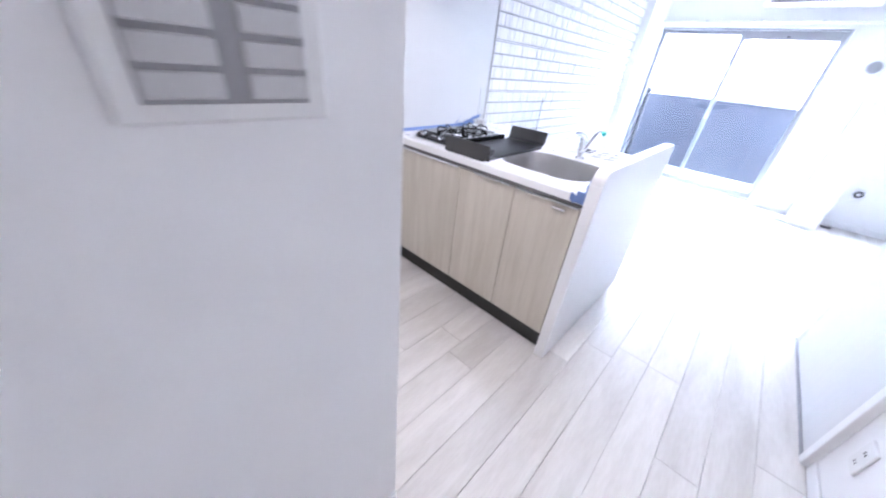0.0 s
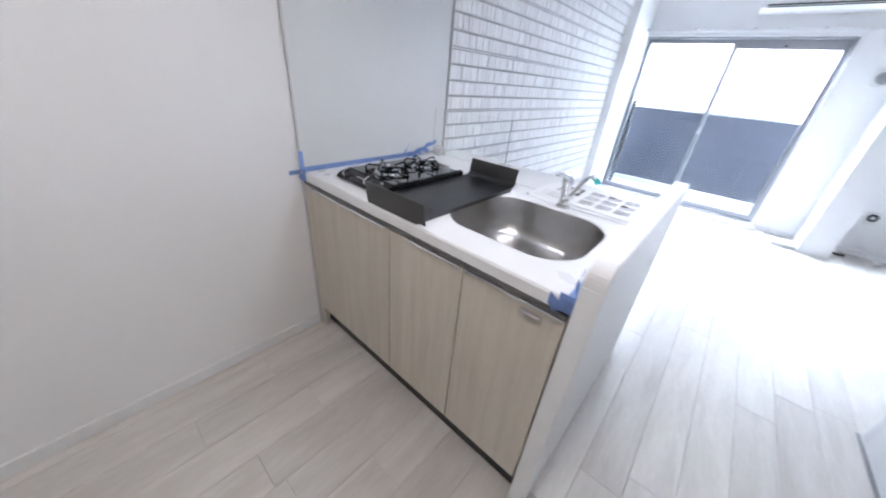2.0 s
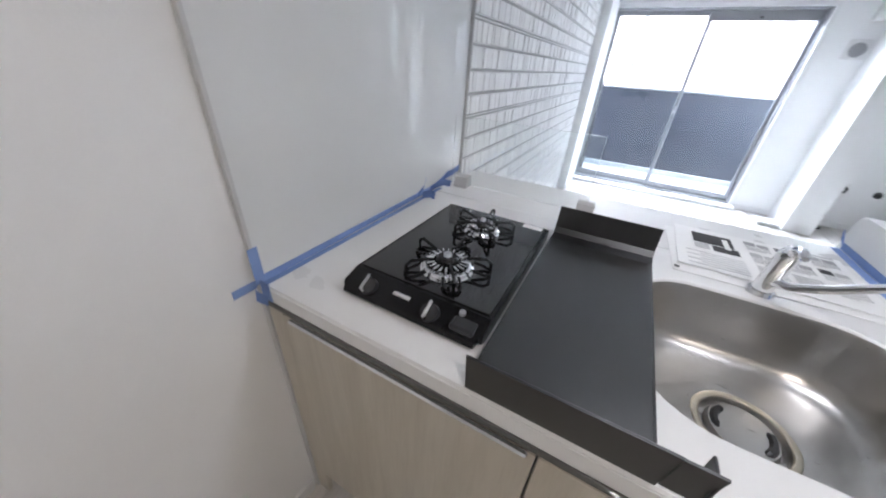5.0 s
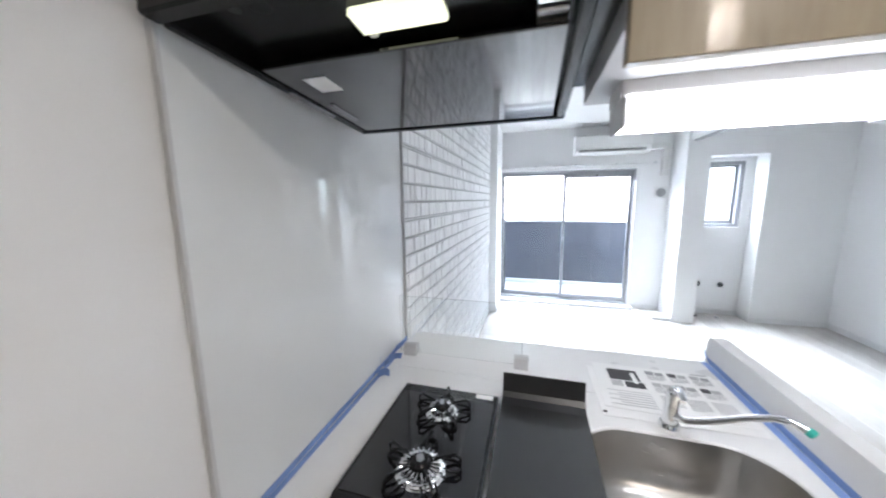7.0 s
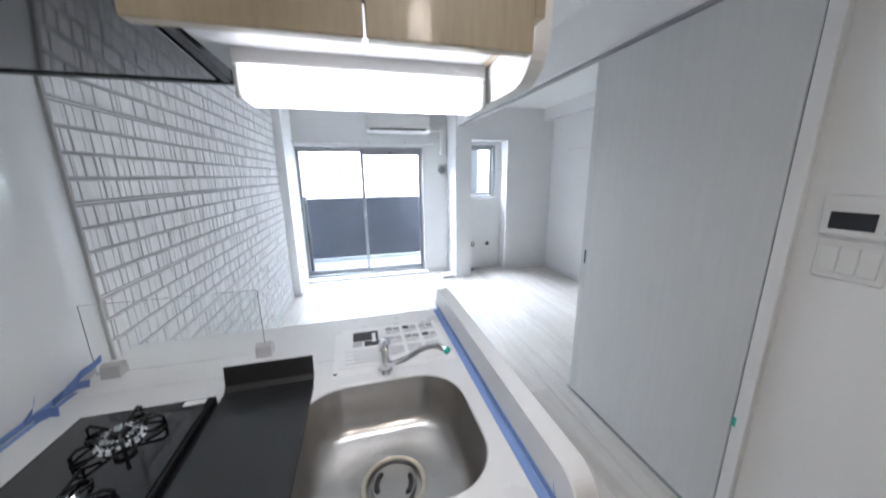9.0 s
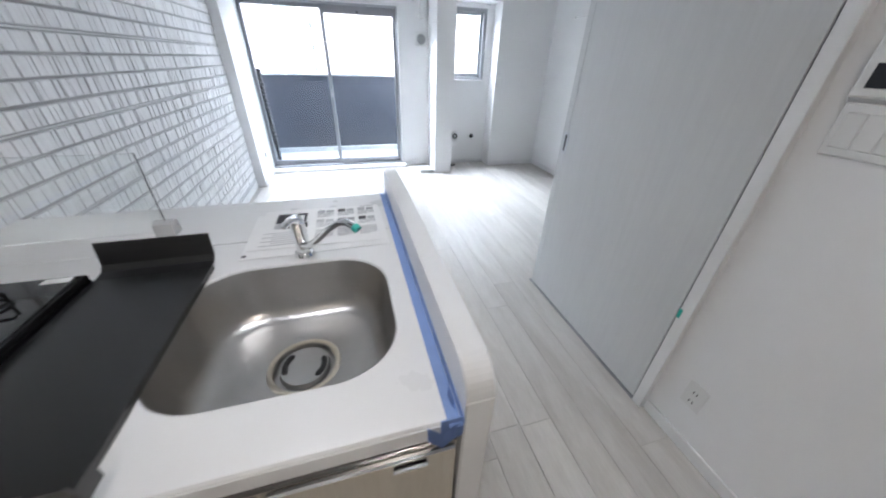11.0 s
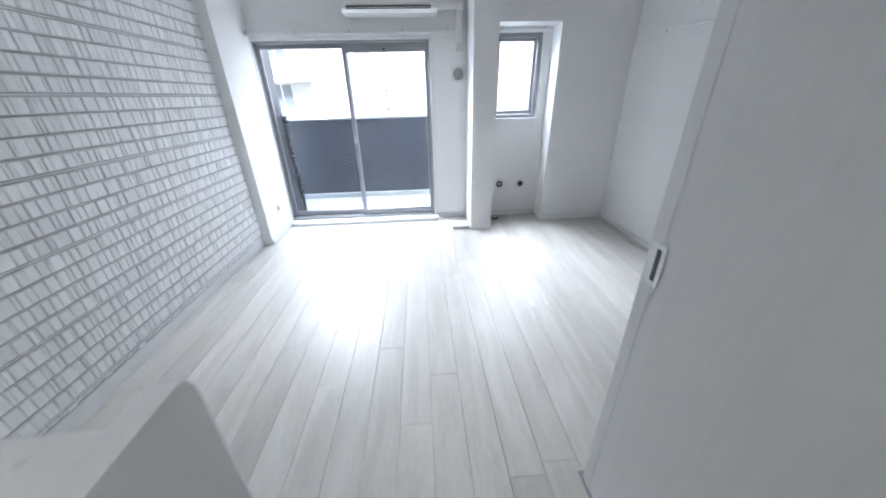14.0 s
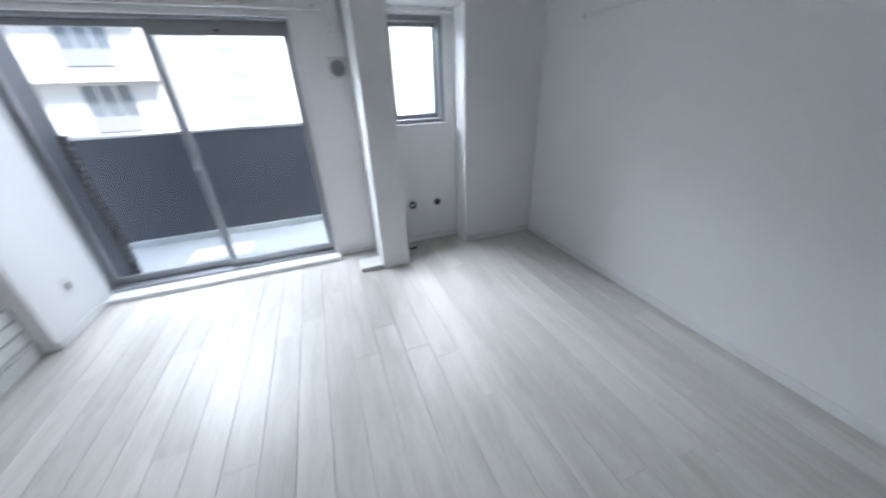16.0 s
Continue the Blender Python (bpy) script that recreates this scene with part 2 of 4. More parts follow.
def add_torus(bm, c, R, r, n=32, k=8, squash=1.0):
    rings = []
    for i in range(n):
        a = 2 * math.pi * i / n
        rings.append([bm.verts.new((c[0] + (R + r * math.cos(2 * math.pi * j / k)) * math.cos(a), c[1] + (R + r * math.cos(2 * math.pi * j / k)) * math.sin(a),
                                    c[2] + squash * r * math.sin(2 * math.pi * j / k))) for j in range(k)])
    for i in range(n):
        a, b = rings[i], rings[(i + 1) % n]
        for j in range(k):
            bm.faces.new((a[j], b[j], b[(j + 1) % k], a[(j + 1) % k]))


def add_prism(bm, outline, axis, lo, hi):
    """A flat outline pulled along one axis. outline: points in the two other axes, in order."""
    def at(p, v):
        q = list(p)
        q.insert(axis, v)
        return q
    a = [bm.verts.new(at(p, lo)) for p in outline]
    b = [bm.verts.new(at(p, hi)) for p in outline]
    n = len(outline)
    for i in range(n):
        bm.faces.new((a[i], a[(i + 1) % n], b[(i + 1) % n], b[i]))
    bm.faces.new(a[::-1])
    bm.faces.new(b)


def finish(bm, name, material, smooth=False):
    bmesh.ops.recalc_face_normals(bm, faces=bm.faces)
    me = bpy.data.meshes.new(name)
    bm.to_mesh(me)
    bm.free()
    me.materials.append(material)
    if smooth:
        me.shade_smooth()
        me.set_sharp_from_angle(angle=radians(38))
    return me


def part(name, bm, material, parent, label="", smooth=False):
    ob = new(name, finish(bm, name, material, smooth))
    if parent:
        ob.parent = parent
        ob.matrix_parent_inverse = parent.matrix_basis.inverted()
    return tagged(ob, label) if label else ob


def thing(name, at, label, category, group=""):
    ob = new(name)
    ob.empty_display_size = 0.05
    ob.matrix_basis = Matrix.Translation(at)
    return tagged(ob, label, category, group)


def boxpart(name, lo, hi, material, parent, r=0.0, label="", seg=1):
    bm = bmesh.new()
    add_box(bm, lo, hi, r, seg)
    return part(name, bm, material, parent, label)


def setting(name, boxes, material, label, category, r=0.0):
    bm = bmesh.new()
    for lo, hi in boxes:
        add_box(bm, lo, hi, r)
    ob = part(name, bm, material, None)
    return tagged(ob, label, category, "", "structure")


# ---- the rooms ----
WX, CEIL, HALL = -0.07, 2.42, 2.22
floor = setting("floor", [((-0.22, -2.4, -0.15), (3.9, 4.53, -0.0125))], M_SUB, "whitewashed oak plank floor with fine dark joints", "floor")
setting("ceiling", [((-0.22, -2.4, CEIL), (3.9, 4.53, CEIL + 0.15))], M_CEIL, "plain white papered ceiling", "ceiling")
setting("ceiling_hall", [((WX, -2.28, HALL), (2.2, -0.14, CEIL - 0.001))], M_CEIL, "lowered white papered ceiling over hall and kitchen", "ceiling")
wall_west = setting("wall_west", [((-0.22, -2.4, -0.0125), (WX, 4.53, CEIL))], M_WALL, "long white wall, papered, white bricks in the living room", "wall")
setting("wall_pillar", [((WX, 3.745, -0.0125), (0.03, 4.35, CEIL))], M_WALL, "white papered wall pillar beside the balcony window", "pillar")
Y0, Y1 = 4.35, 4.53
WIN = (0.002, 1.765, 0.03, 1.885)
SW = (2.42, 2.905, 1.12, 1.915)
setting("wall_north", [((WX, Y0, CEIL - (CEIL - WIN[3])), (1.765, Y1, CEIL)), ((WX, Y0, -0.0125), (WIN[0], Y1, WIN[3])),
                       ((WIN[0], Y0, -0.0125), (WIN[1], Y1, WIN[2])), ((WIN[1], Y0, -0.0125), (2.13, Y1, CEIL)),
                       ((2.357, Y0, -0.0125), (3.0, Y1, SW[2])), ((2.357, Y0, SW[3]), (3.0, Y1, CEIL)), ((2.357, Y0, SW[2]), (SW[0], Y1, SW[3])),
                       ((SW[1], Y0, SW[2]), (3.0, Y1, SW[3]))], M_WALL, "white outer wall with a balcony window and a small window", "wall")
setting("wall_column", [((2.13, 3.91, -0.0125), (2.357, Y1, CEIL))], M_WALL, "square white papered column beside the small window niche", "column")
setting("wall_north_east", [((3.0, 4.12, -0.0125), (3.74, Y1, CEIL)), ((2.357, 4.12, 1.965), (3.0, Y0, CEIL))], M_WALL, "white papered wall beside and above the window niche", "wall")
setting("wall_east", [((3.74, 0.2, -0.0125), (3.9, Y1, CEIL))], M_WALL, "plain white papered wall", "wall")
setting("ceiling_beam", [((3.58, 0.345, 2.25), (3.74, 4.12, CEIL))], M_WALL, "white papered beam along the ceiling edge", "beam")
setting("wall_hall_east", [((2.2, -2.4, -0.0125), (2.34, 0.345, CEIL))], M_WALL, "white papered wall with intercom and socket", "wall")
setting("wall_bedroom_south", [((2.34, 0.2, -0.0125), (3.74, 0.345, CEIL))], M_WALL, "plain white papered wall", "wall")
setting("wall_lintel", [((2.155, 0.345, 2.125), (2.265, 3.91, CEIL))], M_WALL, "white papered header above the sliding door track", "lintel")
setting("wall_partition", [((1.07, -2.28, -0.0125), (1.17, -0.905, HALL))], M_WALL, "thin white papered partition between hall and kitchen", "wall")
setting("wall_kitchen_south", [((WX, -1.9, -0.0125), (1.07, -1.75, CEIL))], M_WALL, "plain white wall behind the kitchen corner", "wall")
setting("wall_south", [((1.07, -2.4, -0.0125), (2.2, -2.28, CEIL))], M_WALL, "plain white wall at the end of the hall", "wall")

# skirting boards
for name, lo, hi in (("baseboard_west", (WX, -1.75, 0.001), (WX + 0.011, -0.012, 0.058)), ("baseboard_living", (WX, 1.05, 0.001), (WX + 0.016, 3.745, 0.082)),
                     ("baseboard_pillar", (0.035, 3.745, 0.001), (0.044, 4.33, 0.06)), ("baseboard_north", (1.79, 4.341, 0.001), (2.13, 4.35, 0.06)),
                     ("baseboard_niche", (2.357, 4.341, 0.001), (3.0, 4.35, 0.06)), ("baseboard_north_east", (3.0, 4.111, 0.001), (3.74, 4.12, 0.06)),
                     ("baseboard_east", (3.731, 0.345, 0.001), (3.74, 4.11, 0.06)), ("baseboard_hall", (2.191, -2.28, 0.001), (2.2, 0.31, 0.06)),
                     ("baseboard_washroom", (1.17, -2.28, 0.001), (1.179, -0.907, 0.06)), ("baseboard_kitchen", (1.061, -1.75, 0.001), (1.07, -0.907, 0.06))):
    bm = bmesh.new()
    add_box(bm, lo, hi, 0.002)
    tagged(part(name, bm, M_TRIM, None), "low white skirting board along the wall", "baseboard", "", "structure")

# ---- balcony window ----
def sash(parent, x0, x1, y, z0, z1, w=0.034, top=0.04, bottom=0.06):
    s = thing("window_sash", ((x0 + x1) / 2, y, z0), "", "")
    s.parent = parent
    s.matrix_parent_inverse = parent.matrix_basis.inverted()
    for n, lo, hi in (("stile", (x0, y - 0.014, z0), (x0 + w, y + 0.014, z1)), ("stile", (x1 - w, y - 0.014, z0), (x1, y + 0.014, z1)),
                      ("rail", (x0 + w, y - 0.013, z0), (x1 - w, y + 0.013, z0 + bottom)), ("rail", (x0 + w, y - 0.013, z1 - top), (x1 - w, y + 0.013, z1))):
        boxpart(n, lo, hi, M_SASH, s, 0.003)
    pane = boxpart("pane", (x0 + w - 0.004, y - 0.003, z0 + bottom - 0.004), (x1 - w + 0.004, y + 0.003, z1 - top + 0.004), M_GLASS, s, 0, "clear window glass")
    pane.visible_shadow = False
    return s


def window_frame(parent, x0, x1, z0, z1, y0, y1, w):
    for n, lo, hi in (("window_frame", (x0, y0, z0), (x0 + w, y1, z1)), ("window_frame", (x1 - w, y0, z0), (x1, y1, z1)),
                      ("window_frame", (x0 + w, y0, z1 - w), (x1 - w, y1, z1)), ("window_frame", (x0 + w, y0, z0), (x1 - w, y1, z0 + w))):
        boxpart(n, lo, hi, M_SASH, parent, 0.003)


win = thing("window_1", (0.9, 4.4, 0.03), "tall sliding balcony window, silver aluminium, two clear panes", "window")
win["kind"] = "structure"
window_frame(win, WIN[0], WIN[1], WIN[2], WIN[3], 4.365, 4.50, 0.03)
sash(win, 0.032, 0.92, 4.465, 0.06, 1.855)
sash(win, 0.875, 1.735, 4.425, 0.06, 1.855, top=0.085)
boxpart("window_sill", (0.031, 4.24, 0.0), (WIN[1] + 0.03, 4.3655, 0.036), M_TRIM, win, 0.003, "white sill board")
for n, lo, hi in (("casing", (WIN[0] + 0.029, 4.338, 0.036), (WIN[0] + 0.036, 4.3655, WIN[3])), ("casing", (WIN[1] - 0.012, 4.338, 0.036), (WIN[1] + 0.022, 4.3655, WIN[3])),
                  ("casing", (WIN[0] + 0.036, 4.338, WIN[3] - 0.012), (WIN[1] + 0.022, 4.3655, WIN[3] + 0.02))):
    boxpart(n, lo, hi, M_TRIM, win, 0.002, "white casing")
bm = bmesh.new()
add_cyl(bm, (0.895, 4.405, 0.92), (0.895, 4.411, 0.92), 0.022)
add_box(bm, (0.888, 4.385, 0.92), (0.902, 4.406, 0.985), 0.004)
part("latch", bm, M_ALU, win, "crescent latch")
bm = bmesh.new()
add_box(bm, (1.28, 4.405, 1.79), (1.305, 4.412, 1.806), 0.002)
part("stopper", bm, M_DARK, win, "small black stopper")

rail = thing("curtain_rail", (0.95, 4.29, 1.92), "double white metal curtain rail above the balcony window", "curtain rail")
bm = bmesh.new()
add_box(bm, (-0.02, 4.305, 1.912), (1.97, 4.325, 1.93), 0.003)
part("track", bm, M_TRIM, rail)
bm = bmesh.new()
add_box(bm, (-0.02, 4.262, 1.905), (1.97, 4.280, 1.921), 0.003)
part("track", bm, M_TRIM, rail)
for x in (0.04, 0.5, 1.0, 1.5, 1.93):
    boxpart("bracket", (x - 0.012, 4.258, 1.921), (x + 0.012, 4.35, 1.938), M_ALU, rail, 0.002)

# ---- small window ----
win2 = thing("window_2", (2.66, 4.42, 1.12), "small window with a silver aluminium frame in a niche", "window")
win2["kind"] = "structure"
window_frame(win2, SW[0], SW[1], SW[2], SW[3], 4.36, 4.48, 0.04)
sash(win2, 2.455, 2.868, 4.43, 1.155, 1.88, 0.032, 0.035, 0.045)
boxpart("window_sill", (SW[0], 4.335, SW[2] - 0.016), (SW[1], 4.362, SW[2] + 0.004), M_TRIM, win2, 0.002, "white sill board")
rail2 = thing("blind_rail", (2.7, 4.3, 1.94), "short white curtain rail at the head of the niche", "curtain rail")
boxpart("track", (2.40, 4.29, 1.925), (2.98, 4.312, 1.943), M_TRIM, rail2, 0.003)
for x in (2.47, 2.9):
    boxpart("bracket", (x - 0.012, 4.286, 1.943), (x + 0.012, 4.35, 1.957), M_ALU, rail2, 0.002)

# ---- air conditioner ----
ac = thing("air_conditioner", (1.4, 4.22, 2.05), "white wall air conditioner above the balcony window", "air conditioner")
bm = bmesh.new()
prof = [(4.35, 2.05), (4.35, 2.29), (4.17, 2.29), (4.135, 2.28), (4.115, 2.255), (4.105, 2.20), (4.105, 2.115), (4.125, 2.075), (4.16, 2.05)]
add_prism(bm, prof, 0, 0.975, 1.83)
part("body", bm, M_PLASTIC, ac, "white plastic casing")
boxpart("front_panel", (0.985, 4.098, 2.12), (1.82, 4.107, 2.262), M_PLASTIC, ac, 0.004)
boxpart("outlet_slot", (1.02, 4.108, 2.068), (1.77, 4.16, 2.094), M_DARK, ac, 0.003, "dark air outlet")
bm = bmesh.new()
add_box(bm, (1.02, -0.03, -0.003), (1.77, 0.03, 0.003), 0.002)
bm.transform(pose(0, 4.13, 2.062, -38))
part("louvre", bm, M_PLASTIC, ac)
boxpart("lamp_window", (1.74, 4.0985, 2.128), (1.80, 4.1005, 2.142), M_LIGHTGREY, ac, 0.001)

duct = thing("pipe_cover", (2.04, 4.31, 1.76), "white plastic pipe cover from the air conditioner into the wall", "pipe cover")
bm = bmesh.new()
add_box(bm, (1.83, 4.275, 2.09), (2.085, 4.35, 2.155), 0.008, 2)
part("elbow", bm, M_PLASTIC, duct)
bm = bmesh.new()
add_box(bm, (2.015, 4.278, 1.83), (2.08, 4.35, 2.09), 0.008, 2)
part("cover", bm, M_PLASTIC, duct)
bm = bmesh.new()
add_box(bm, (2.008, 4.270, 1.765), (2.087, 4.35, 1.832), 0.014, 2)
part("end_cap", bm, M_PLASTIC, duct)

vent = thing("air_vent", (2.04, 4.34, 1.49), "round grey air vent on a white square plate", "vent")
boxpart("plate", (1.965, 4.340, 1.485), (2.115, 4.35, 1.635), M_PLASTIC, vent, 0.004)
bm = bmesh.new()
add_cyl(bm, (2.04, 4.341, 1.558), (2.04, 4.318, 1.558), 0.056, 0.05, 28)
part("cover", bm, M_VENT, vent, "grey round cover", True)
for i in range(7):
    z = 1.558 + (i - 3) * 0.013
    h = math.sqrt(0.044 ** 2 - ((i - 3) * 0.013) ** 2)
    boxpart("slat", (2.04 - h, 4.314, z - 0.003), (2.04 + h, 4.319, z + 0.003), M_GREYPL, vent, 0.001)

# sockets and fittings in the niche
sock = thing("wall_socket", (2.537, 4.345, 0.33), "white socket plate with a black round opening", "socket")
boxpart("plate", (2.495, 4.341, 0.325), (2.578, 4.35, 0.45), M_PLASTIC, sock, 0.003)
bm = bmesh.new()
add_torus(bm, (0, 0, 0), 0.027, 0.011, 24, 8)
bm.transform(pose(2.537, 4.338, 0.392, 90))
part("ring", bm, M_DARK, sock, "black ring", True)
bm = bmesh.new()
add_cyl(bm, (2.537, 4.3405, 0.392), (2.537, 4.332, 0.392), 0.008, 0.006, 14)
part("pin", bm, M_ALU, sock)
tap = thing("pipe_hole", (2.793, 4.345, 0.35), "small black pipe hole in the white wall", "pipe hole")
bm = bmesh.new()
add_cyl(bm, (2.793, 4.352, 0.388), (2.793, 4.342, 0.388), 0.032, 0.032, 22)
part("opening", bm, M_DARK, tap)
bm = bmesh.new()
add_box(bm, (2.80, 4.335, 0.405), (2.832, 4.343, 0.412), 0.002)
part("clip", bm, M_ALU, tap)
bit = thing("loose_fitting", (2.45, 4.2, 0.0), "small dark metal fitting lying on the floor", "fitting")
bm = bmesh.new()
add_tube(bm, [(2.42, 4.19, 0.012), (2.46, 4.17, 0.012), (2.50, 4.17, 0.02)], 0.011, 8)
part("body", bm, M_DARK, bit)
bit2 = thing("bottle_cap", (2.72, 4.19, 0.0), "small white plastic cap on the floor", "cap")
bm = bmesh.new()
add_cyl(bm, (2.72, 4.19, 0.0), (2.72, 4.19, 0.02), 0.025, 0.02, 18)
part("body", bm, M_PLASTIC, bit2)

box = thing("floor_box", (2.03, 4.0, 0.0), "flat white plastic box lying on the floor", "box")
boxpart("lower_shell", (1.935, 3.93, 0.0), (2.118, 4.10, 0.022), M_PLASTIC, box, 0.004)
boxpart("lid", (1.93, 3.925, 0.0235), (2.123, 4.105, 0.04), M_PLASTIC, box, 0.004)

pl = thing("wall_plate", (0.04, 4.05, 0.25), "small white socket plate on the pillar", "socket")
boxpart("plate", (0.035, 4.01, 0.24), (0.041, 4.08, 0.36), M_PLASTIC, pl, 0.002)
boxpart("slot", (0.0412, 4.03, 0.275), (0.043, 4.06, 0.325), M_DARK, pl, 0.0005)

pr = thing("picture_rail", (3.73, 2.9, 1.81), "thin white metal picture rail on the wall", "rail")
boxpart("track", (3.722, 2.1, 1.80), (3.74, 3.66, 1.82), M_TRIM, pr, 0.003)
boxpart("end_cap", (3.720, 3.66, 1.798), (3.74, 3.672, 1.822), M_LIGHTGREY, pr, 0.002)

# ---- sliding door ----
door = thing("sliding_door", (2.19, 0.84, 0.0), "tall white wood-grain sliding door, half open", "door")
boxpart("leaf", (2.180, 0.3705, 0.012), (2.214, 1.312, 2.100), M_DOOR, door, 0.0025)
# dark strip set into the gap between leaf and jamb to paint its shade
boxpart("gap_strip", (2.186, 0.3625, 0.013), (2.208, 0.3702, 2.098), M_DARK, door, 0, "dark strip painting shade in the door gap")
boxpart("edge_strip", (2.1785, 1.268, 0.0125), (2.2155, 1.3135, 2.0995), M_DOOR, door, 0.002, "white door edge strip")
hp = boxpart("handle", (2.176, 1.252, 0.915), (2.1795, 1.292, 1.030), M_ALU, door, 0.003, "recessed metal pull plate")
boxpart("recess", (2.1745, 1.265, 0.930), (2.1765, 1.280, 1.016), M_DARK, hp, 0.001, "dark finger recess")
tr = thing("door_track", (2.197, 2.1, 2.11), "slim sliding door track under the header, shadow gap painted grey", "door track")
# the track's grey paints the shadow gap above the door leaf
boxpart("track", (2.178, 0.365, 2.108), (2.218, 3.91, 2.1255), M_GREYPL, tr, 0.002)
# floor guide made wider and dark, painting the shadow line below the leaf
setting("door_guide_trim", [((2.173, 0.365, -0.004), (2.201, 1.34, 0.0035))], M_GREYPL, "thin floor guide, widened to paint a shadow line under the sliding door", "trim")
setting("door_jamb_trim", [((2.172, 0.318, 0.0005), (2.1995, 0.362, 2.123)), ((2.172, 0.318, 2.1265), (2.154, 0.362, 2.16))], M_TRIM, "white painted door jamb", "trim", 0.002)
gt = thing("green_tape", (2.17, 0.35, 0.5), "scrap of green tape on the door jamb", "tape")
boxpart("strip", (2.1705, 0.350, 0.52), (2.1722, 0.363, 0.56), M_TEAL, gt)

# ---- hall wall fittings ----
ic = thing("intercom", (2.19, 0.2, 1.30), "white wall intercom with a dark screen", "intercom")
boxpart("body", (2.178, 0.095, 1.296), (2.2, 0.268, 1.415), M_PLASTIC, ic, 0.005, seg=2)
boxpart("screen", (2.1765, 0.155, 1.316), (2.1785, 0.248, 1.366), M_SCREEN, ic, 0.001, "dark display screen")
for i in range(3):
    boxpart("button", (2.1765, 0.108 + i * 0.0, 1.313 + i * 0.026), (2.1785, 0.138, 1.328 + i * 0.026), M_LIGHTGREY, ic, 0.001)
swp = thing("switch_plate", (2.195, 0.19, 1.17), "white switch plate below the intercom", "switch")
boxpart("plate", (2.19, 0.118, 1.165), (2.2, 0.266, 1.285), M_PLASTIC, swp, 0.003)
for i in range(3):
    boxpart("rocker", (2.1865, 0.132 + i * 0.041, 1.185), (2.1905, 0.170 + i * 0.041, 1.265), M_PLASTIC, swp, 0.002)
ws = thing("wall_outlet", (2.195, 0.185, 0.2), "white double power outlet near the floor", "outlet")
boxpart("plate", (2.191, 0.147, 0.205), (2.2, 0.222, 0.322), M_PLASTIC, ws, 0.003)
for z in (0.235, 0.28):
    for y in (0.178, 0.191):
        boxpart("slot", (2.1898, y - 0.0015, z - 0.006), (2.1912, y + 0.0015, z + 0.006), M_DARK, ws)
cp = thing("control_panel", (1.175, -1.08, 1.18), "bathroom control panel, grey keys in a white frame", "control panel")
boxpart("frame", (1.17, -1.20, 1.175), (1.182, -1.022, 1.42), M_PLASTIC, cp, 0.004)
boxpart("backing", (1.1815, -1.180, 1.192), (1.184, -1.044, 1.404), M_GREYPL, cp, 0.001, "dark grey face")
for i in range(2):
    for j in range(8):
        boxpart("key", (1.1835, -1.178 + i * 0.078, 1.196 + j * 0.026), (1.187, -1.120 + i * 0.074, 1.217 + j * 0.026), M_LIGHTGREY, cp, 0.002)
dl = thing("downlight", (1.085, -0.765, HALL), "round recessed ceiling downlight, switched on", "ceiling light")
bm = bmesh.new()
add_torus(bm, (1.085, -0.765, HALL), 0.062, 0.010, 36, 8, 0.6)
part("trim_ring", bm, M_PLASTIC, dl, "", True)
bm = bmesh.new()
add_cyl(bm, (1.085, -0.765, HALL - 0.004), (1.085, -0.765, HALL + 0.001), 0.056, n=32)
part("lens", bm, M_DOWN, dl, "lit lens")

# ---- kitchen: wall panel and hood ----
pan = thing("kitchen_wall_panel", (-0.06, 0.38, 0.85), "glossy white splashback panel on the wall beside the stove", "wall panel")
bm = bmesh.new()
add_prism(bm, [(WX, 0.006), (-0.0580, 0.006), (-0.0685, 0.914), (WX, 0.914)], 2, 0.001, CEIL - 0.002)
part("panel", bm, M_PANEL, pan)
boxpart("edge_trim", (WX, -0.002, 0.001), (-0.0560, 0.0055, CEIL - 0.002), M_LIGHTGREY, pan, 0.001, "thin edge moulding")
boxpart("edge_trim", (WX, 0.9145, 0.852), (-0.0575, 0.921, CEIL - 0.002), M_LIGHTGREY, pan, 0.001, "thin edge moulding")

hood = thing("range_hood", (0.25, 0.25, 1.70), "black glossy range hood above the stove", "range hood")
X0, X1, HY0, HY1, HZ = -0.045, 0.556, -0.03, 0.572, 1.70
TILT = Matrix.Translation((0, HY1, HZ)) @ pose(0, 0, 0, -4.5) @ Matrix.Translation((0, -HY1, -HZ))


def hood_box(name, lo, hi, material, r=0.0, label=""):
    """A piece of the hood's underside, which rises towards the front."""
    bm = bmesh.new()
    add_box(bm, lo, hi, r)
    bm.transform(TILT)
    return part(name, bm, material, hood, label)


for lo, hi in (((X0, HY1 - 0.022, HZ), (X1, HY1, HZ + 0.04)), ((X0, HY0, HZ), (X1, HY0 + 0.03, HZ + 0.04)),
               ((X1 - 0.022, HY0 + 0.03, HZ), (X1, HY1 - 0.022, HZ + 0.04)), ((X0, HY0 + 0.03, HZ), (X0 + 0.02, HY1 - 0.022, HZ + 0.04))):
    hood_box("rim", lo, hi, M_HOOD, 0.004)
hood_box("baffle_plate", (X0 + 0.028, 0.150, HZ + 0.003), (X1 - 0.03, HY1 - 0.028, HZ + 0.011), M_BLACKGLASS, 0.002, "glossy black plate")
hood_box("inner_plate", (X0 + 0.02, HY0 + 0.03, HZ + 0.03), (X1 - 0.022, HY1 - 0.022, HZ + 0.04), M_HOOD)
hood_box("lamp_lens", (0.215, 0.072, HZ + 0.016), (0.355, 0.124, HZ + 0.0298), M_HOODLAMP, 0.003, "lit lamp lens")
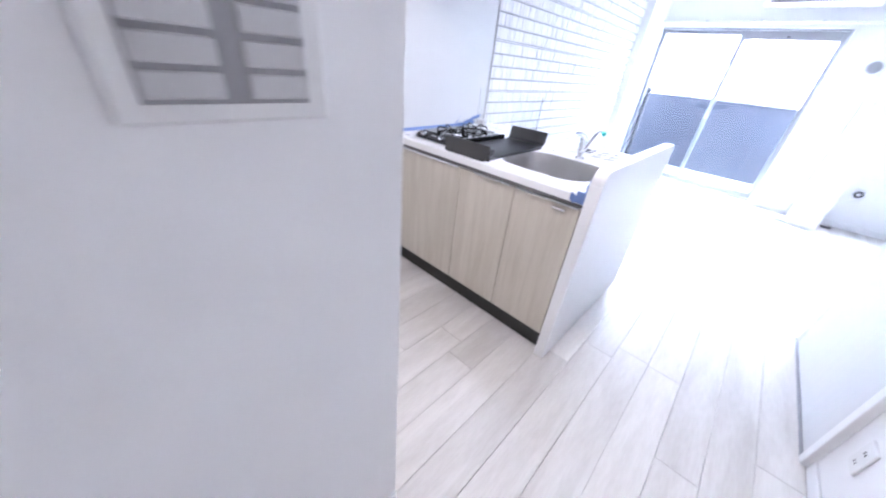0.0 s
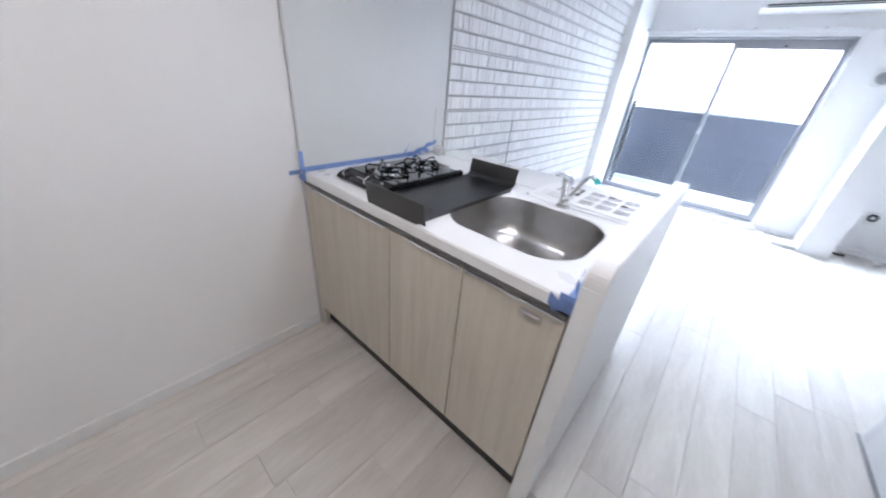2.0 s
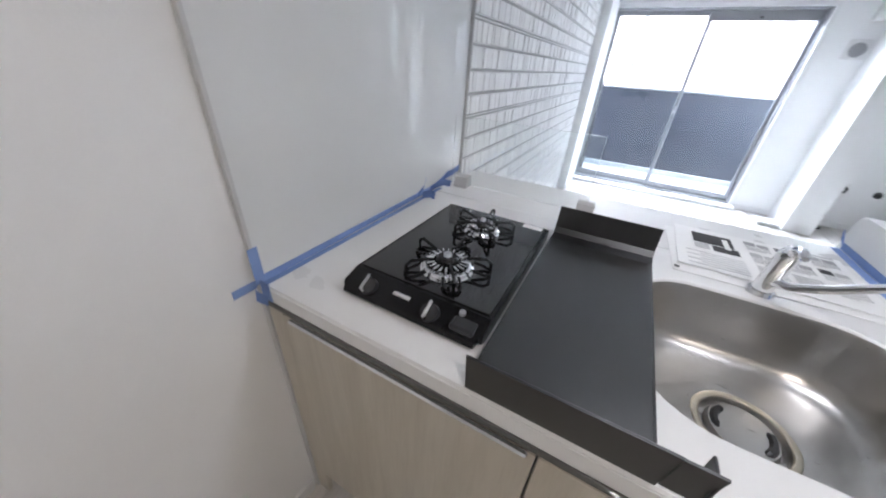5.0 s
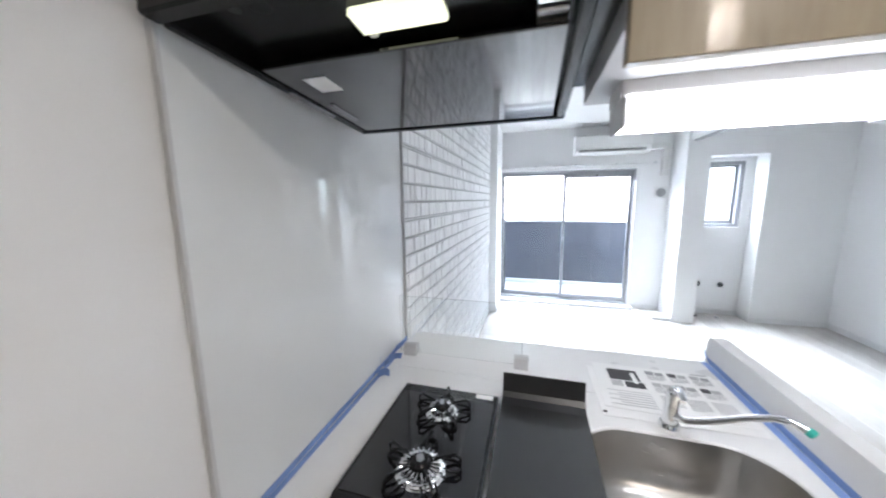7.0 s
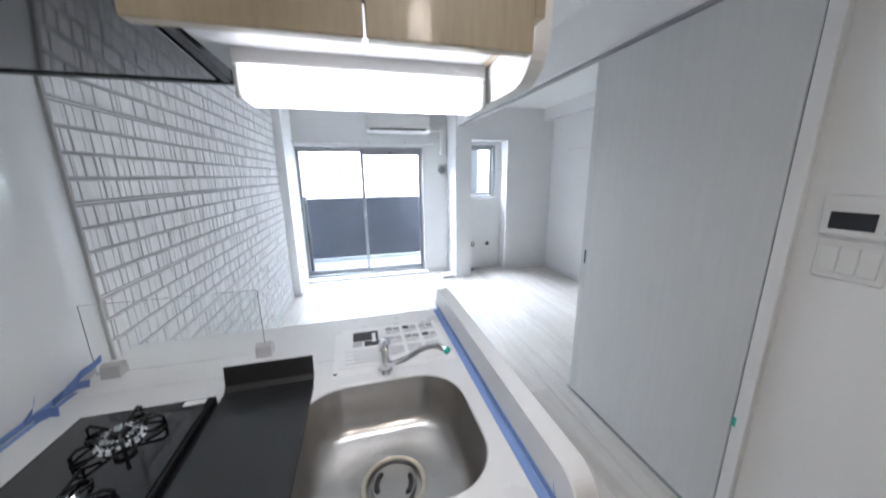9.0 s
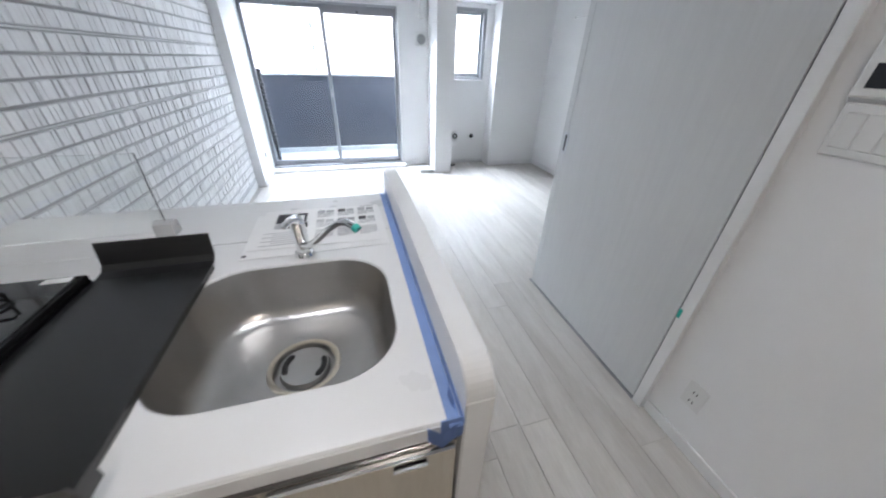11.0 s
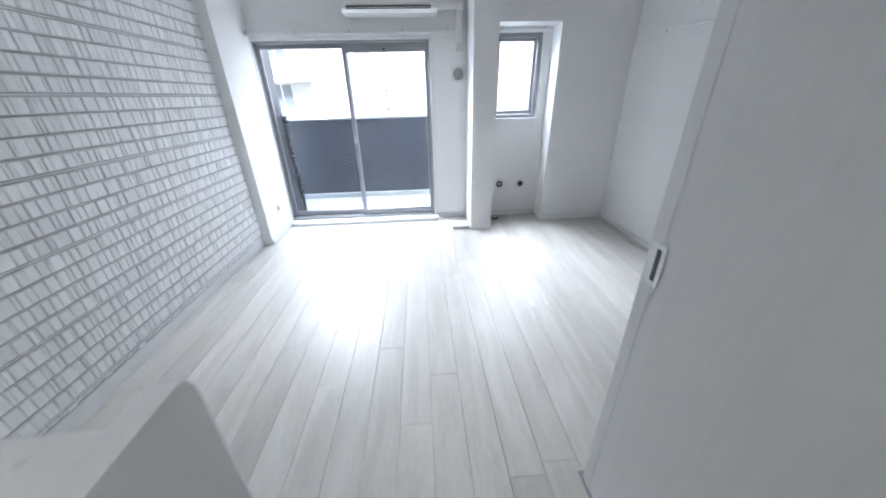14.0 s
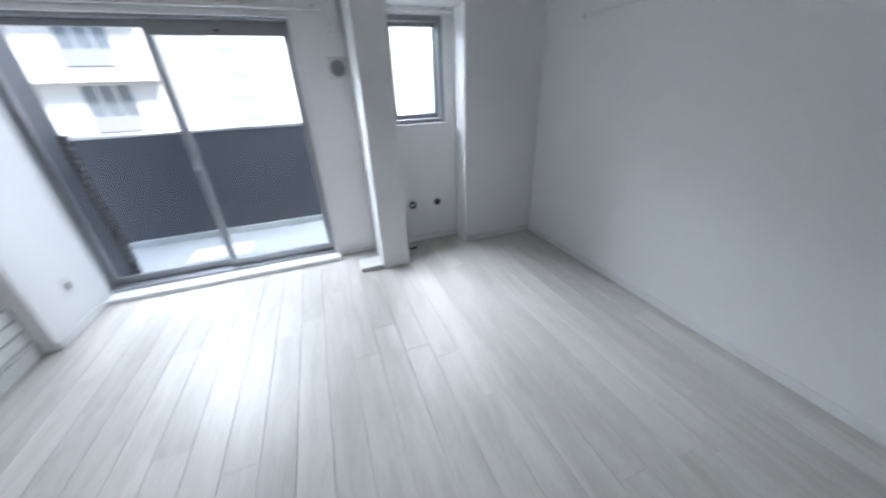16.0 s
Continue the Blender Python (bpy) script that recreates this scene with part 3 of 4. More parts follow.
hood_box("lamp_clip", (0.222, 0.126, HZ + 0.018), (0.236, 0.136, HZ + 0.0298), M_PLASTIC, 0.002)
hood_box("sticker", (0.035, 0.20, HZ + 0.0012), (0.085, 0.262, HZ + 0.0028), M_PAPER, 0, "small white label")
for lo, hi in (((0.004, 0.33, HZ - 0.0015), (0.0155, 0.44, HZ + 0.006)), ((X0 + 0.003, 0.24, HZ - 0.0015), (X0 + 0.019, 0.40, HZ + 0.001))):
    hood_box("side_clip", lo, hi, M_GREYPL, 0.001)
for i in range(6):
    hood_box("filter_slat", (X1 - 0.075, 0.10 + i * 0.028, HZ + 0.014), (X1 - 0.032, 0.118 + i * 0.028, HZ + 0.028), M_STEEL, 0.002)
bm = bmesh.new()
RISE = (HY1 - HY0) * math.tan(radians(4.5))
add_prism(bm, [(HY0 + 0.004, HZ + 0.041 + RISE), (HY1, HZ + 0.0405), (HY1, CEIL - 0.001), (HY0 + 0.004, CEIL - 0.001)], 0, X0, X1)
part("casing", bm, M_HOOD, hood, "black painted casing")
boxpart("side_filler", (X1 + 0.0005, 0.10, HZ + 0.045), (0.5875, 0.46, CEIL - 0.001), M_HOOD, hood, 0.001)

# upper cabinet
CX0, CX1, CY0, CY1, CZ = 0.588, 1.089, 0.095, 0.46, 1.655
uc = thing("upper_cabinet", (0.83, 0.28, CZ), "oak laminate upper cabinet with two glossy doors", "cabinet")
LZ = 1.702
boxpart("body", (CX0, CY0 + 0.021, LZ), (CX1, CY1, CEIL - 0.001), M_GREYLAM, uc, 0.001, "pale grey carcass")
XS = 0.849
boxpart("door", (CX0 + 0.001, CY0, CZ), (XS - 0.0015, CY0 + 0.02, CEIL - 0.03), M_UPWOOD, uc, 0.0015)
boxpart("door", (XS + 0.0015, CY0, CZ), (CX1 - 0.001, CY0 + 0.02, CEIL - 0.03), M_UPWOOD, uc, 0.0015)
boxpart("end_panel", (CX1 + 0.0005, CY0 + 0.001, LZ), (CX1 + 0.016, CY1, CEIL - 0.001), M_UPWOOD, uc, 0.001)
# hanging white end wall with a rounded lower corner
bm = bmesh.new()
out = [(CY1 + 0.02, 1.63), (CY1 + 0.02, CEIL - 0.001), (CY0 + 0.03, CEIL - 0.001), (CY0 + 0.03, 1.70)]
out += [(CY0 + 0.03 + 0.07 * (1 - math.cos(a)), 1.70 - 0.07 * math.sin(a)) for a in [math.pi / 2 * k / 8 for k in range(1, 9)]]
add_prism(bm, out, 0, CX1 + 0.0175, CX1 + 0.045)
sp = part("hanging_side_panel", bm, M_END, None)
tagged(sp, "white side panel with a rounded corner beside the cabinet", "panel")

lamp = thing("kitchen_lamp", (0.86, 0.32, LZ), "white fluorescent lamp under the upper cabinet, lit", "lamp")
bm = bmesh.new()
prof = [(0.306, LZ - 0.0005), (0.405, LZ - 0.0005), (0.405, LZ - 0.031), (0.308, LZ - 0.031), (0.305, LZ - 0.025)]
add_prism(bm, prof, 0, 0.632, 1.098)
# housing is white; pale grey puts its shade into the colour
part("housing", bm, M_LIGHTGREY, lamp, "white housing, its shade painted pale grey")
bm = bmesh.new()
prof = [(0.302, LZ - 0.0315), (0.302, LZ - 0.070), (0.307, LZ - 0.078), (0.318, LZ - 0.082), (0.378, LZ - 0.082), (0.388, LZ - 0.078), (0.394, LZ - 0.070), (0.394, LZ - 0.0315)]
add_prism(bm, prof, 0, 0.644, 1.086)
part("diffuser", bm, M_DIFFUSER, lamp, "lit white diffuser")
for x in (0.632, 1.0865):
    boxpart("end_cap", (x, 0.298, LZ - 0.084), (x + 0.011, 0.399, LZ - 0.0315), M_LIGHTGREY, lamp, 0.004)
for x in (1.03, 1.045):
    boxpart("switch", (x, 0.3025, LZ - 0.016), (x + 0.01, 0.3065, LZ - 0.006), M_LIGHTGREY, lamp)

# ---- kitchen: base unit ----
base = thing("base_cabinet", (0.55, 0.3, 0.0), "pale oak laminate kitchen base unit with three doors", "cabinet")
for lo, hi in (((-0.055, 0.022, 0.126), (-0.039, 0.655, 0.810)), ((1.136, 0.022, 0.126), (1.152, 0.655, 0.810)), ((-0.038, 0.022, 0.126), (1.135, 0.655, 0.142)),
               ((-0.038, 0.645, 0.143), (1.135, 0.655, 0.810)), ((0.505, 0.022, 0.143), (0.521, 0.644, 0.79))):
    boxpart("carcass_board", lo, hi, M_TRIM, base, 0.001, "white carcass board")
boxpart("kickboard", (-0.055, 0.051, 0.0), (1.152, 0.064, 0.125), M_KICK, base, 0, "black recessed kickboard")
boxpart("filler_strip", (-0.056, 0.004, 0.001), (-0.012, 0.0215, 0.808), M_CABWOOD, base, 0.001)
for x0, x1 in ((-0.010, 0.526), (0.530, 0.8495), (0.8535, 1.152)):
    boxpart("door", (x0, 0.002, 0.129), (x1, 0.0215, 0.790), M_CABWOOD, base, 0.0015)
# rail fills the gap; its dark colour paints the shadow under the worktop
boxpart("finger_rail", (-0.055, 0.0, 0.7985), (1.152, 0.0215, 0.8115), M_GRIP, base, 0.001, "grip rail, shadow gap painted as its dark colour")
for x0, x1 in ((0.02, 0.515), (0.62, 0.846), (0.857, 1.148)):
    boxpart("handle", (x0, -0.010, 0.7905), (x1, 0.0015, 0.7975), M_CHROME, base, 0.003, "slim chrome edge pull")
boxpart("hook", (1.04, -0.013, 0.765), (1.10, 0.0015, 0.775), M_CHROME, base, 0.003, "small chrome towel hook")

# worktop with the sink cut out
SX0, SX1, SY0, SY1, SR = 0.622, 1.087, 0.122, 0.538, 0.13
SCX, SCY = (SX0 + SX1) / 2, (SY0 + SY1) / 2


def round_rect_hit(a, hx, hy, r):
    """How far a ray at angle a runs from the middle of a rounded rectangle to its edge."""
    ca, sa = abs(math.cos(a)), abs(math.sin(a))
    t = min(hx / ca if ca > 1e-9 else 1e9, hy / sa if sa > 1e-9 else 1e9)
    px, py = t * ca, t * sa
    if px > hx - r and py > hy - r:
        cx, cy = hx - r, hy - r
        b = ca * cx + sa * cy
        t = b + math.sqrt(max(0, b * b - (cx * cx + cy * cy - r * r)))
    return t


def rect_hit(a, x0, x1, y0, y1, cx, cy):
    c, s = math.cos(a), math.sin(a)
    tx = ((x1 - cx) / c if c > 1e-9 else (x0 - cx) / c if c < -1e-9 else 1e9)
    ty = ((y1 - cy) / s if s > 1e-9 else (y0 - cy) / s if s < -1e-9 else 1e9)
    return min(tx, ty)


WT = (-0.057, 1.156, 0.005, 0.699)
angles = [2 * math.pi * k / 72 for k in range(72)] + [math.atan2(y - SCY, x - SCX) % (2 * math.pi) for x in WT[:2] for y in WT[2:]]
angles = sorted(set(round(a, 6) for a in angles))
bm = bmesh.new()
loops = []
for z, grow in ((0.812, 0.0), (0.846, 0.0), (0.850, -0.004)):
    loops.append([bm.verts.new((SCX + (rect_hit(a, WT[0], WT[1], WT[2], WT[3], SCX, SCY) + grow) * math.cos(a),
                                SCY + (rect_hit(a, WT[0], WT[1], WT[2], WT[3], SCX, SCY) + grow) * math.sin(a), z)) for a in angles])
for z, grow in ((0.850, 0.004), (0.846, 0.0), (0.812, 0.0)):
    loops.append([bm.verts.new((SCX + (round_rect_hit(a, (SX1 - SX0) / 2, (SY1 - SY0) / 2, SR) + grow) * math.cos(a),
                                SCY + (round_rect_hit(a, (SX1 - SX0) / 2, (SY1 - SY0) / 2, SR) + grow) * math.sin(a), z)) for a in angles])
loops.append(loops[0])
for la, lb in zip(loops, loops[1:]):
    for i in range(len(angles)):
        j = (i + 1) % len(angles)
        bm.faces.new((la[i], la[j], lb[j], lb[i]))
wt = thing("worktop", (0.55, 0.35, 0.812), "white kitchen worktop with a sink cut-out", "worktop")
part("slab", bm, M_TOP, wt)
boxpart("front_edge", (WT[0] + 0.001, WT[2] - 0.003, 0.8125), (WT[1] - 0.001, WT[2] - 0.0002, 0.8455), M_TOP, wt, 0.001, "white front edging")

sink = thing("kitchen_sink", (SCX, SCY, 0.68), "brushed steel sink bowl set in the white worktop", "sink")
bm = bmesh.new()
loops = []
hx, hy = (SX1 - SX0) / 2, (SY1 - SY0) / 2
for inset, z in ((0.0005, 0.8445), (0.003, 0.835), (0.008, 0.80), (0.014, 0.755), (0.022, 0.722), (0.036, 0.704), (0.058, 0.695), (0.09, 0.691), (0.13, 0.688)):
    loops.append([bm.verts.new((SCX + 0.03 * min(1, inset / 0.13) * 0.2 + round_rect_hit(a, hx - inset, hy - inset, max(0.05, SR - inset * 0.5)) * math.cos(a),
                                SCY + round_rect_hit(a, hx - inset, hy - inset, max(0.05, SR - inset * 0.5)) * math.sin(a), z)) for a in angles])
DX, DY = 0.865, 0.322
loops.append([bm.verts.new((DX + 0.077 * math.cos(a), DY + 0.077 * math.sin(a), 0.685)) for a in angles])
loops.append([bm.verts.new((DX + 0.072 * math.cos(a), DY + 0.072 * math.sin(a), 0.672)) for a in angles])
for la, lb in zip(loops, loops[1:]):
    for i in range(len(angles)):
        j = (i + 1) % len(angles)
        bm.faces.new((la[i], la[j], lb[j], lb[i]))
bm.faces.new(loops[-1])
part("bowl", bm, M_STEEL, sink, "brushed steel bowl", True)
bm = bmesh.new()
add_torus(bm, (DX, DY, 0.6865), 0.079, 0.007, 44, 8, 0.5)
# steel ring whose warm tone paints a cream highlight
part("drain_ring", bm, M_DRAINRING, sink, "steel drain ring, cream highlight painted in its colour", True)
bm = bmesh.new()
add_cyl(bm, (DX, DY, 0.676), (DX, DY, 0.687), 0.060, 0.056, 40)
lid = part("drain_lid", bm, M_STEEL, sink, "round steel drain lid", True)
for s in (0, math.pi):
    bm = bmesh.new()
    pts = [(DX + 0.046 * math.cos(s + 2.2 + a), DY + 0.046 * math.sin(s + 2.2 + a), 0.6868) for a in [k * 0.15 for k in range(10)]]
    add_tube(bm, pts, [0.003] + [0.0075] * 8 + [0.003], 6)
    part("slot", bm, M_DARK, lid, "dark curved slot")

ledge = thing("bar_ledge", (0.55, 0.86, 0.812), "deep white bar ledge behind the kitchen worktop", "counter")
boxpart("top", (WX + 0.001, 0.701, 0.812), (1.156, 1.027, 0.850), M_TOP, ledge, 0.002)
boxpart("edge_band", (WX + 0.001, 1.0272, 0.811), (1.156, 1.030, 0.8492), M_TOP, ledge, 0.001)
setting("counter_wall", [((-0.07, 0.66, -0.0125), (1.152, 0.99, 0.8115))], M_WALL, "low white wall under the bar ledge", "wall")
bm = bmesh.new()
out = [(-0.004, -0.0), (-0.004, 0.905)] + [(-0.004 + 0.05 * (1 - math.cos(a)), 0.905 + 0.05 * math.sin(a)) for a in [math.pi / 2 * k / 8 for k in range(1, 9)]]
out += [(1.045 - 0.032 * (1 - math.sin(a)), 0.923 + 0.032 * math.cos(a)) for a in [math.pi / 2 * k / 7 for k in range(0, 8)]] + [(1.045, 0.0)]
add_prism(bm, out, 0, 1.158, 1.207)
bmesh.ops.bevel(bm, geom=[e for e in bm.edges if abs(e.verts[0].co.x - e.verts[1].co.x) < 1e-6 and max(v.co.z for v in e.verts) > 0.85], offset=0.003, segments=1, affect="EDGES")
cep = thing("counter_end_panel", (1.18, 0.5, 0.0), "white end panel rising above the worktop", "panel")
part("panel", bm, M_END, cep)
boxpart("edge_band", (1.1595, -0.0065, 0.002), (1.2055, -0.0042, 0.90), M_TRIM, cep, 0.001, "white front edge band")
boxpart("edge_band", (1.1595, 1.0452, 0.002), (1.2055, 1.0475, 0.915), M_TRIM, cep, 0.001, "white back edge band")

# ---- two-burner stove ----
stove = thing("gas_stove", (0.245, 0.31, 0.85), "black glass two-burner gas stove on the worktop", "stove")
GX0, GX1, GY0, GY1 = 0.092, 0.397, 0.072, 0.548
bm = bmesh.new()
prof = [(GY0 + 0.012, 0.851), (GY0, 0.858), (GY0 + 0.004, 0.868), (GY0 + 0.055, 0.884), (GY1 - 0.004, 0.884), (GY1, 0.880), (GY1, 0.851)]
add_prism(bm, prof, 0, GX0, GX1)
bmesh.ops.bevel(bm, geom=[e for e in bm.edges if abs(e.verts[0].co.x - e.verts[1].co.x) < 1e-6 and max(v.co.y for v in e.verts) < GY0 + 0.02], offset=0.010, segments=3, affect="EDGES")
part("body", bm, M_IRON, stove, "black enamelled body")
boxpart("glass_top", (GX0 + 0.008, GY0 + 0.062, 0.8835), (GX1 - 0.008, GY1 - 0.008, 0.8875), M_BLACKGLASS, stove, 0.0015, "black glass top")
for kx in (0.152, 0.292):
    bm = bmesh.new()
    c, d = Vector((kx, GY0 + 0.022, 0.872)), Vector((0, -0.5, 0.86)).normalized()
    add_cyl(bm, c, c + d * 0.010, 0.019, 0.017, 24)
    k = part("knob", bm, M_DARK, stove, "black control knob", True)
    bm = bmesh.new()
    add_box(bm, (-0.004, -0.017, 0), (0.004, 0.018, 0.020), 0.003)
    bm.transform(Matrix.Translation(c + d * 0.008) @ pose(0, 0, 0, 30))
    part("grip", bm, M_CHROME, k, "silver knob grip")
boxpart("battery_lid", (0.335, GY0 + 0.008, 0.868), (0.38, GY0 + 0.04, 0.8815), M_DARK, stove, 0.004)
bm = bmesh.new()
add_cyl(bm, (0.345, GY0 + 0.045, 0.879), (0.345, GY0 + 0.045, 0.886), 0.006, n=12)
part("indicator", bm, M_GREYPL, stove)
boxpart("badge", (0.205, GY0 + 0.026, 0.8755), (0.242, GY0 + 0.034, 0.8785), M_LIGHTGREY, stove, 0, "pale badge bar")
boxpart("warning_label", (0.33, 0.515, 0.8874), (0.382, 0.535, 0.8882), M_PAPER, stove, 0, "white warning label")
for bx, by, br in ((0.255, 0.222, 0.047), (0.248, 0.425, 0.036)):
    bm = bmesh.new()
    add_cyl(bm, (bx, by, 0.8874), (bx, by, 0.8915), br + 0.010, br + 0.004, 40)
    add_torus(bm, (bx, by, 0.8925), br, 0.006, 40, 8, 0.6)
    part("drip_ring", bm, M_CHROME, stove, "bright chrome drip ring", True)
    for i in range(22):
        a = 2 * math.pi * i / 22
        bm = bmesh.new()
        add_box(bm, (br * 0.60, -0.0019, 0.892), (br * 0.98, 0.0019, 0.908), 0.001)
        bm.transform(Matrix.Translation((bx, by, 0)) @ pose(0, 0, 0, 0, 0, math.degrees(a)))
        part("flame_fin", bm, M_CHROME, stove, "")
    bm = bmesh.new()
    add_cyl(bm, (bx, by, 0.8915), (bx, by, 0.911), br * 0.56, br * 0.50, 28)
    add_cyl(bm, (bx, by, 0.911), (bx, by, 0.917), br * 0.50, br * 0.38, 28)
    head = part("burner_head", bm, M_IRON, stove, "black burner head", True)
    bm = bmesh.new()
    add_cyl(bm, (bx, by, 0.916), (bx, by, 0.923), br * 0.2, br * 0.17, 16)
    part("sensor", bm, M_ALU, head, "silver sensor tip", True)
    for i in range(5):
        a = 2 * math.pi * i / 5 + math.pi / 2
        u, v = Vector((math.cos(a), math.sin(a), 0)), Vector((-math.sin(a), math.cos(a), 0))
        c = Vector((bx, by, 0))
        R = br + 0.042
        pts = [c + u * (br + 0.008) + v * 0.016 + Vector((0, 0, 0.9)), c + u * (R - 0.01) + v * 0.016 + Vector((0, 0, 0.893)), c + u * (R + 0.002) + v * 0.009 + Vector((0, 0, 0.891)),
               c + u * (R + 0.002) - v * 0.009 + Vector((0, 0, 0.891)), c + u * (R - 0.01) - v * 0.016 + Vector((0, 0, 0.893)), c + u * (br + 0.008) - v * 0.016 + Vector((0, 0, 0.9))]
        bm = bmesh.new()
        add_tube(bm, pts, 0.0034, 8)
        add_tube(bm, [c + u * (R + 0.002) + Vector((0, 0, 0.889)), c + u * (R + 0.002) + Vector((0, 0, 0.914)), c + u * (R - 0.008) + Vector((0, 0, 0.922)),
                      c + u * (br * 0.7) + Vector((0, 0, 0.916))], [0.0038, 0.0038, 0.0038, 0.003], 8)
        part("pan_support", bm, M_IRON, stove, "black pan support", True)

# ---- black sheet-metal tray beside the stove ----
tray = thing("metal_guard_tray", (0.53, 0.3, 0.85), "black sheet-metal guard lying between stove and sink", "guard plate")
bm = bmesh.new()
prof = [(-0.008, 0.933), (-0.006, 0.931), (0.006, 0.853), (0.016, 0.853), (0.030, 0.862), (0.545, 0.862), (0.575, 0.868), (0.588, 0.882), (0.597, 0.940)]
below = [(-0.0045, 0.933), (-0.0025, 0.931), (0.0085, 0.8575), (0.0145, 0.8565), (0.0290, 0.865), (0.544, 0.865), (0.5725, 0.8705), (0.5845, 0.8835), (0.5935, 0.940)]
add_prism(bm, prof + below[::-1], 0, 0.4065, 0.652)
part("plate", bm, M_TRAY, tray, "bent black plate")
bm = bmesh.new()
add_prism(bm, [(0.03, 0.852), (0.03, 0.866), (0.56, 0.866), (0.56, 0.852)], 0, 0.6485, 0.6515)
add_prism(bm, [(0.03, 0.852), (0.03, 0.866), (0.56, 0.866), (0.56, 0.852)], 0, 0.4045, 0.4075)
part("side_lip", bm, M_TRAY, tray)
bm = bmesh.new()
add_prism(bm, [(-0.007, 0.931), (0.004, 0.862), (0.0075, 0.862), (-0.0035, 0.931)], 0, 0.6525, 0.690)
add_box(bm, (0.687, -0.004, 0.885), (0.6905, 0.03, 0.916), 0.001)
part("hook", bm, M_TRAY, tray, "bent end hook")
for x in (0.425, 0.63):
    bm = bmesh.new()
    add_cyl(bm, (x, 0.5925, 0.925), (x, 0.5955, 0.925), 0.004, n=10)
    part("screw_hole", bm, M_PLASTIC, tray)

# ---- tap ----
fau = thing("mixer_tap", (0.855, 0.575, 0.85), "chrome lever mixer tap with a swivel spout", "tap")
FX, FY = 0.873, 0.587
bm = bmesh.new()
add_cyl(bm, (FX, FY, 0.851), (FX, FY, 0.860), 0.027, 0.024, 28)
add_cyl(bm, (FX, FY, 0.860), (FX, FY - 0.012, 0.935), 0.0195, 0.0185, 28)
part("body", bm, M_CHROME, fau, "", True)
bm = bmesh.new()
add_tube(bm, [(FX, FY - 0.012, 0.932), (FX, FY - 0.017, 0.957), (FX, FY - 0.026, 0.971), (FX - 0.001, FY - 0.034, 0.977)], [0.0195, 0.0205, 0.0165, 0.007], 20)
cap = part("cap", bm, M_CHROME, fau, "", True)
bm = bmesh.new()
add_tube(bm, [(FX, FY - 0.014, 0.958), (FX - 0.001, FY - 0.040, 0.977), (FX - 0.006, FY - 0.060, 0.985), (FX - 0.013, FY - 0.095, 0.989), (FX - 0.015, FY - 0.103, 0.987)], [0.015, 0.012, 0.0095, 0.008, 0.005], 16)
part("lever", bm, M_CHROME, fau, "", True)
bm = bmesh.new()
sp_pts = [(FX + 0.004, FY - 0.015, 0.890), (FX + 0.022, FY - 0.042, 0.898), (FX + 0.055, FY - 0.092, 0.940), (FX + 0.095, FY - 0.148, 0.998), (FX + 0.118, FY - 0.178, 1.023),
          (FX + 0.135, FY - 0.198, 1.032), (FX + 0.153, FY - 0.216, 1.026)]
add_tube(bm, sp_pts, [0.0105, 0.0095, 0.0085, 0.008, 0.008, 0.0083, 0.0085], 16)
spo = part("spout", bm, M_CHROME, fau, "", True)
bm = bmesh.new()
add_tube(bm, [(FX + 0.1505, FY - 0.2135, 1.0272), (FX + 0.154, FY - 0.217, 1.0255), (FX + 0.158, FY - 0.221, 1.0225)], [0.0092, 0.0098, 0.0090], 16)
part("tip_sleeve", bm, M_TEAL, spo, "teal plastic sleeve", True)

# ---- glass screen with clips ----
gs = thing("glass_screen", (0.22, 0.75, 0.85), "clear glass splash screen held by grey clips", "glass screen")
gp = boxpart("pane", (-0.045, 0.806, 0.858), (0.458, 0.811, 1.10), M_GLASS, gs, 0.001, "clear glass pane")
gp.visible_shadow = False
boxpart("edge_seal", (0.4582, 0.8055, 0.858), (0.4589, 0.8115, 1.10), M_DARK, gs, 0, "dark pane edge")
for x in (-0.022, 0.430):
    bm = bmesh.new()
    add_prism(bm, [(0.784, 0.8505), (0.790, 0.890), (0.801, 0.897), (0.816, 0.897), (0.827, 0.890), (0.833, 0.8505)], 0, x, x + 0.052)
    c = part("clip", bm, M_LIGHTGREY, gs, "grey plastic clip")
    bm = bmesh.new()
    add_cyl(bm, (x + 0.0515, 0.822, 0.876), (x + 0.0545, 0.822, 0.876), 0.0045, n=12)
    part("screw", bm, M_ALU, c)

# ---- newspaper ----
news = thing("newspaper", (0.92, 0.745, 0.85), "printed newspaper sheets with photographs on the ledge", "newspaper")
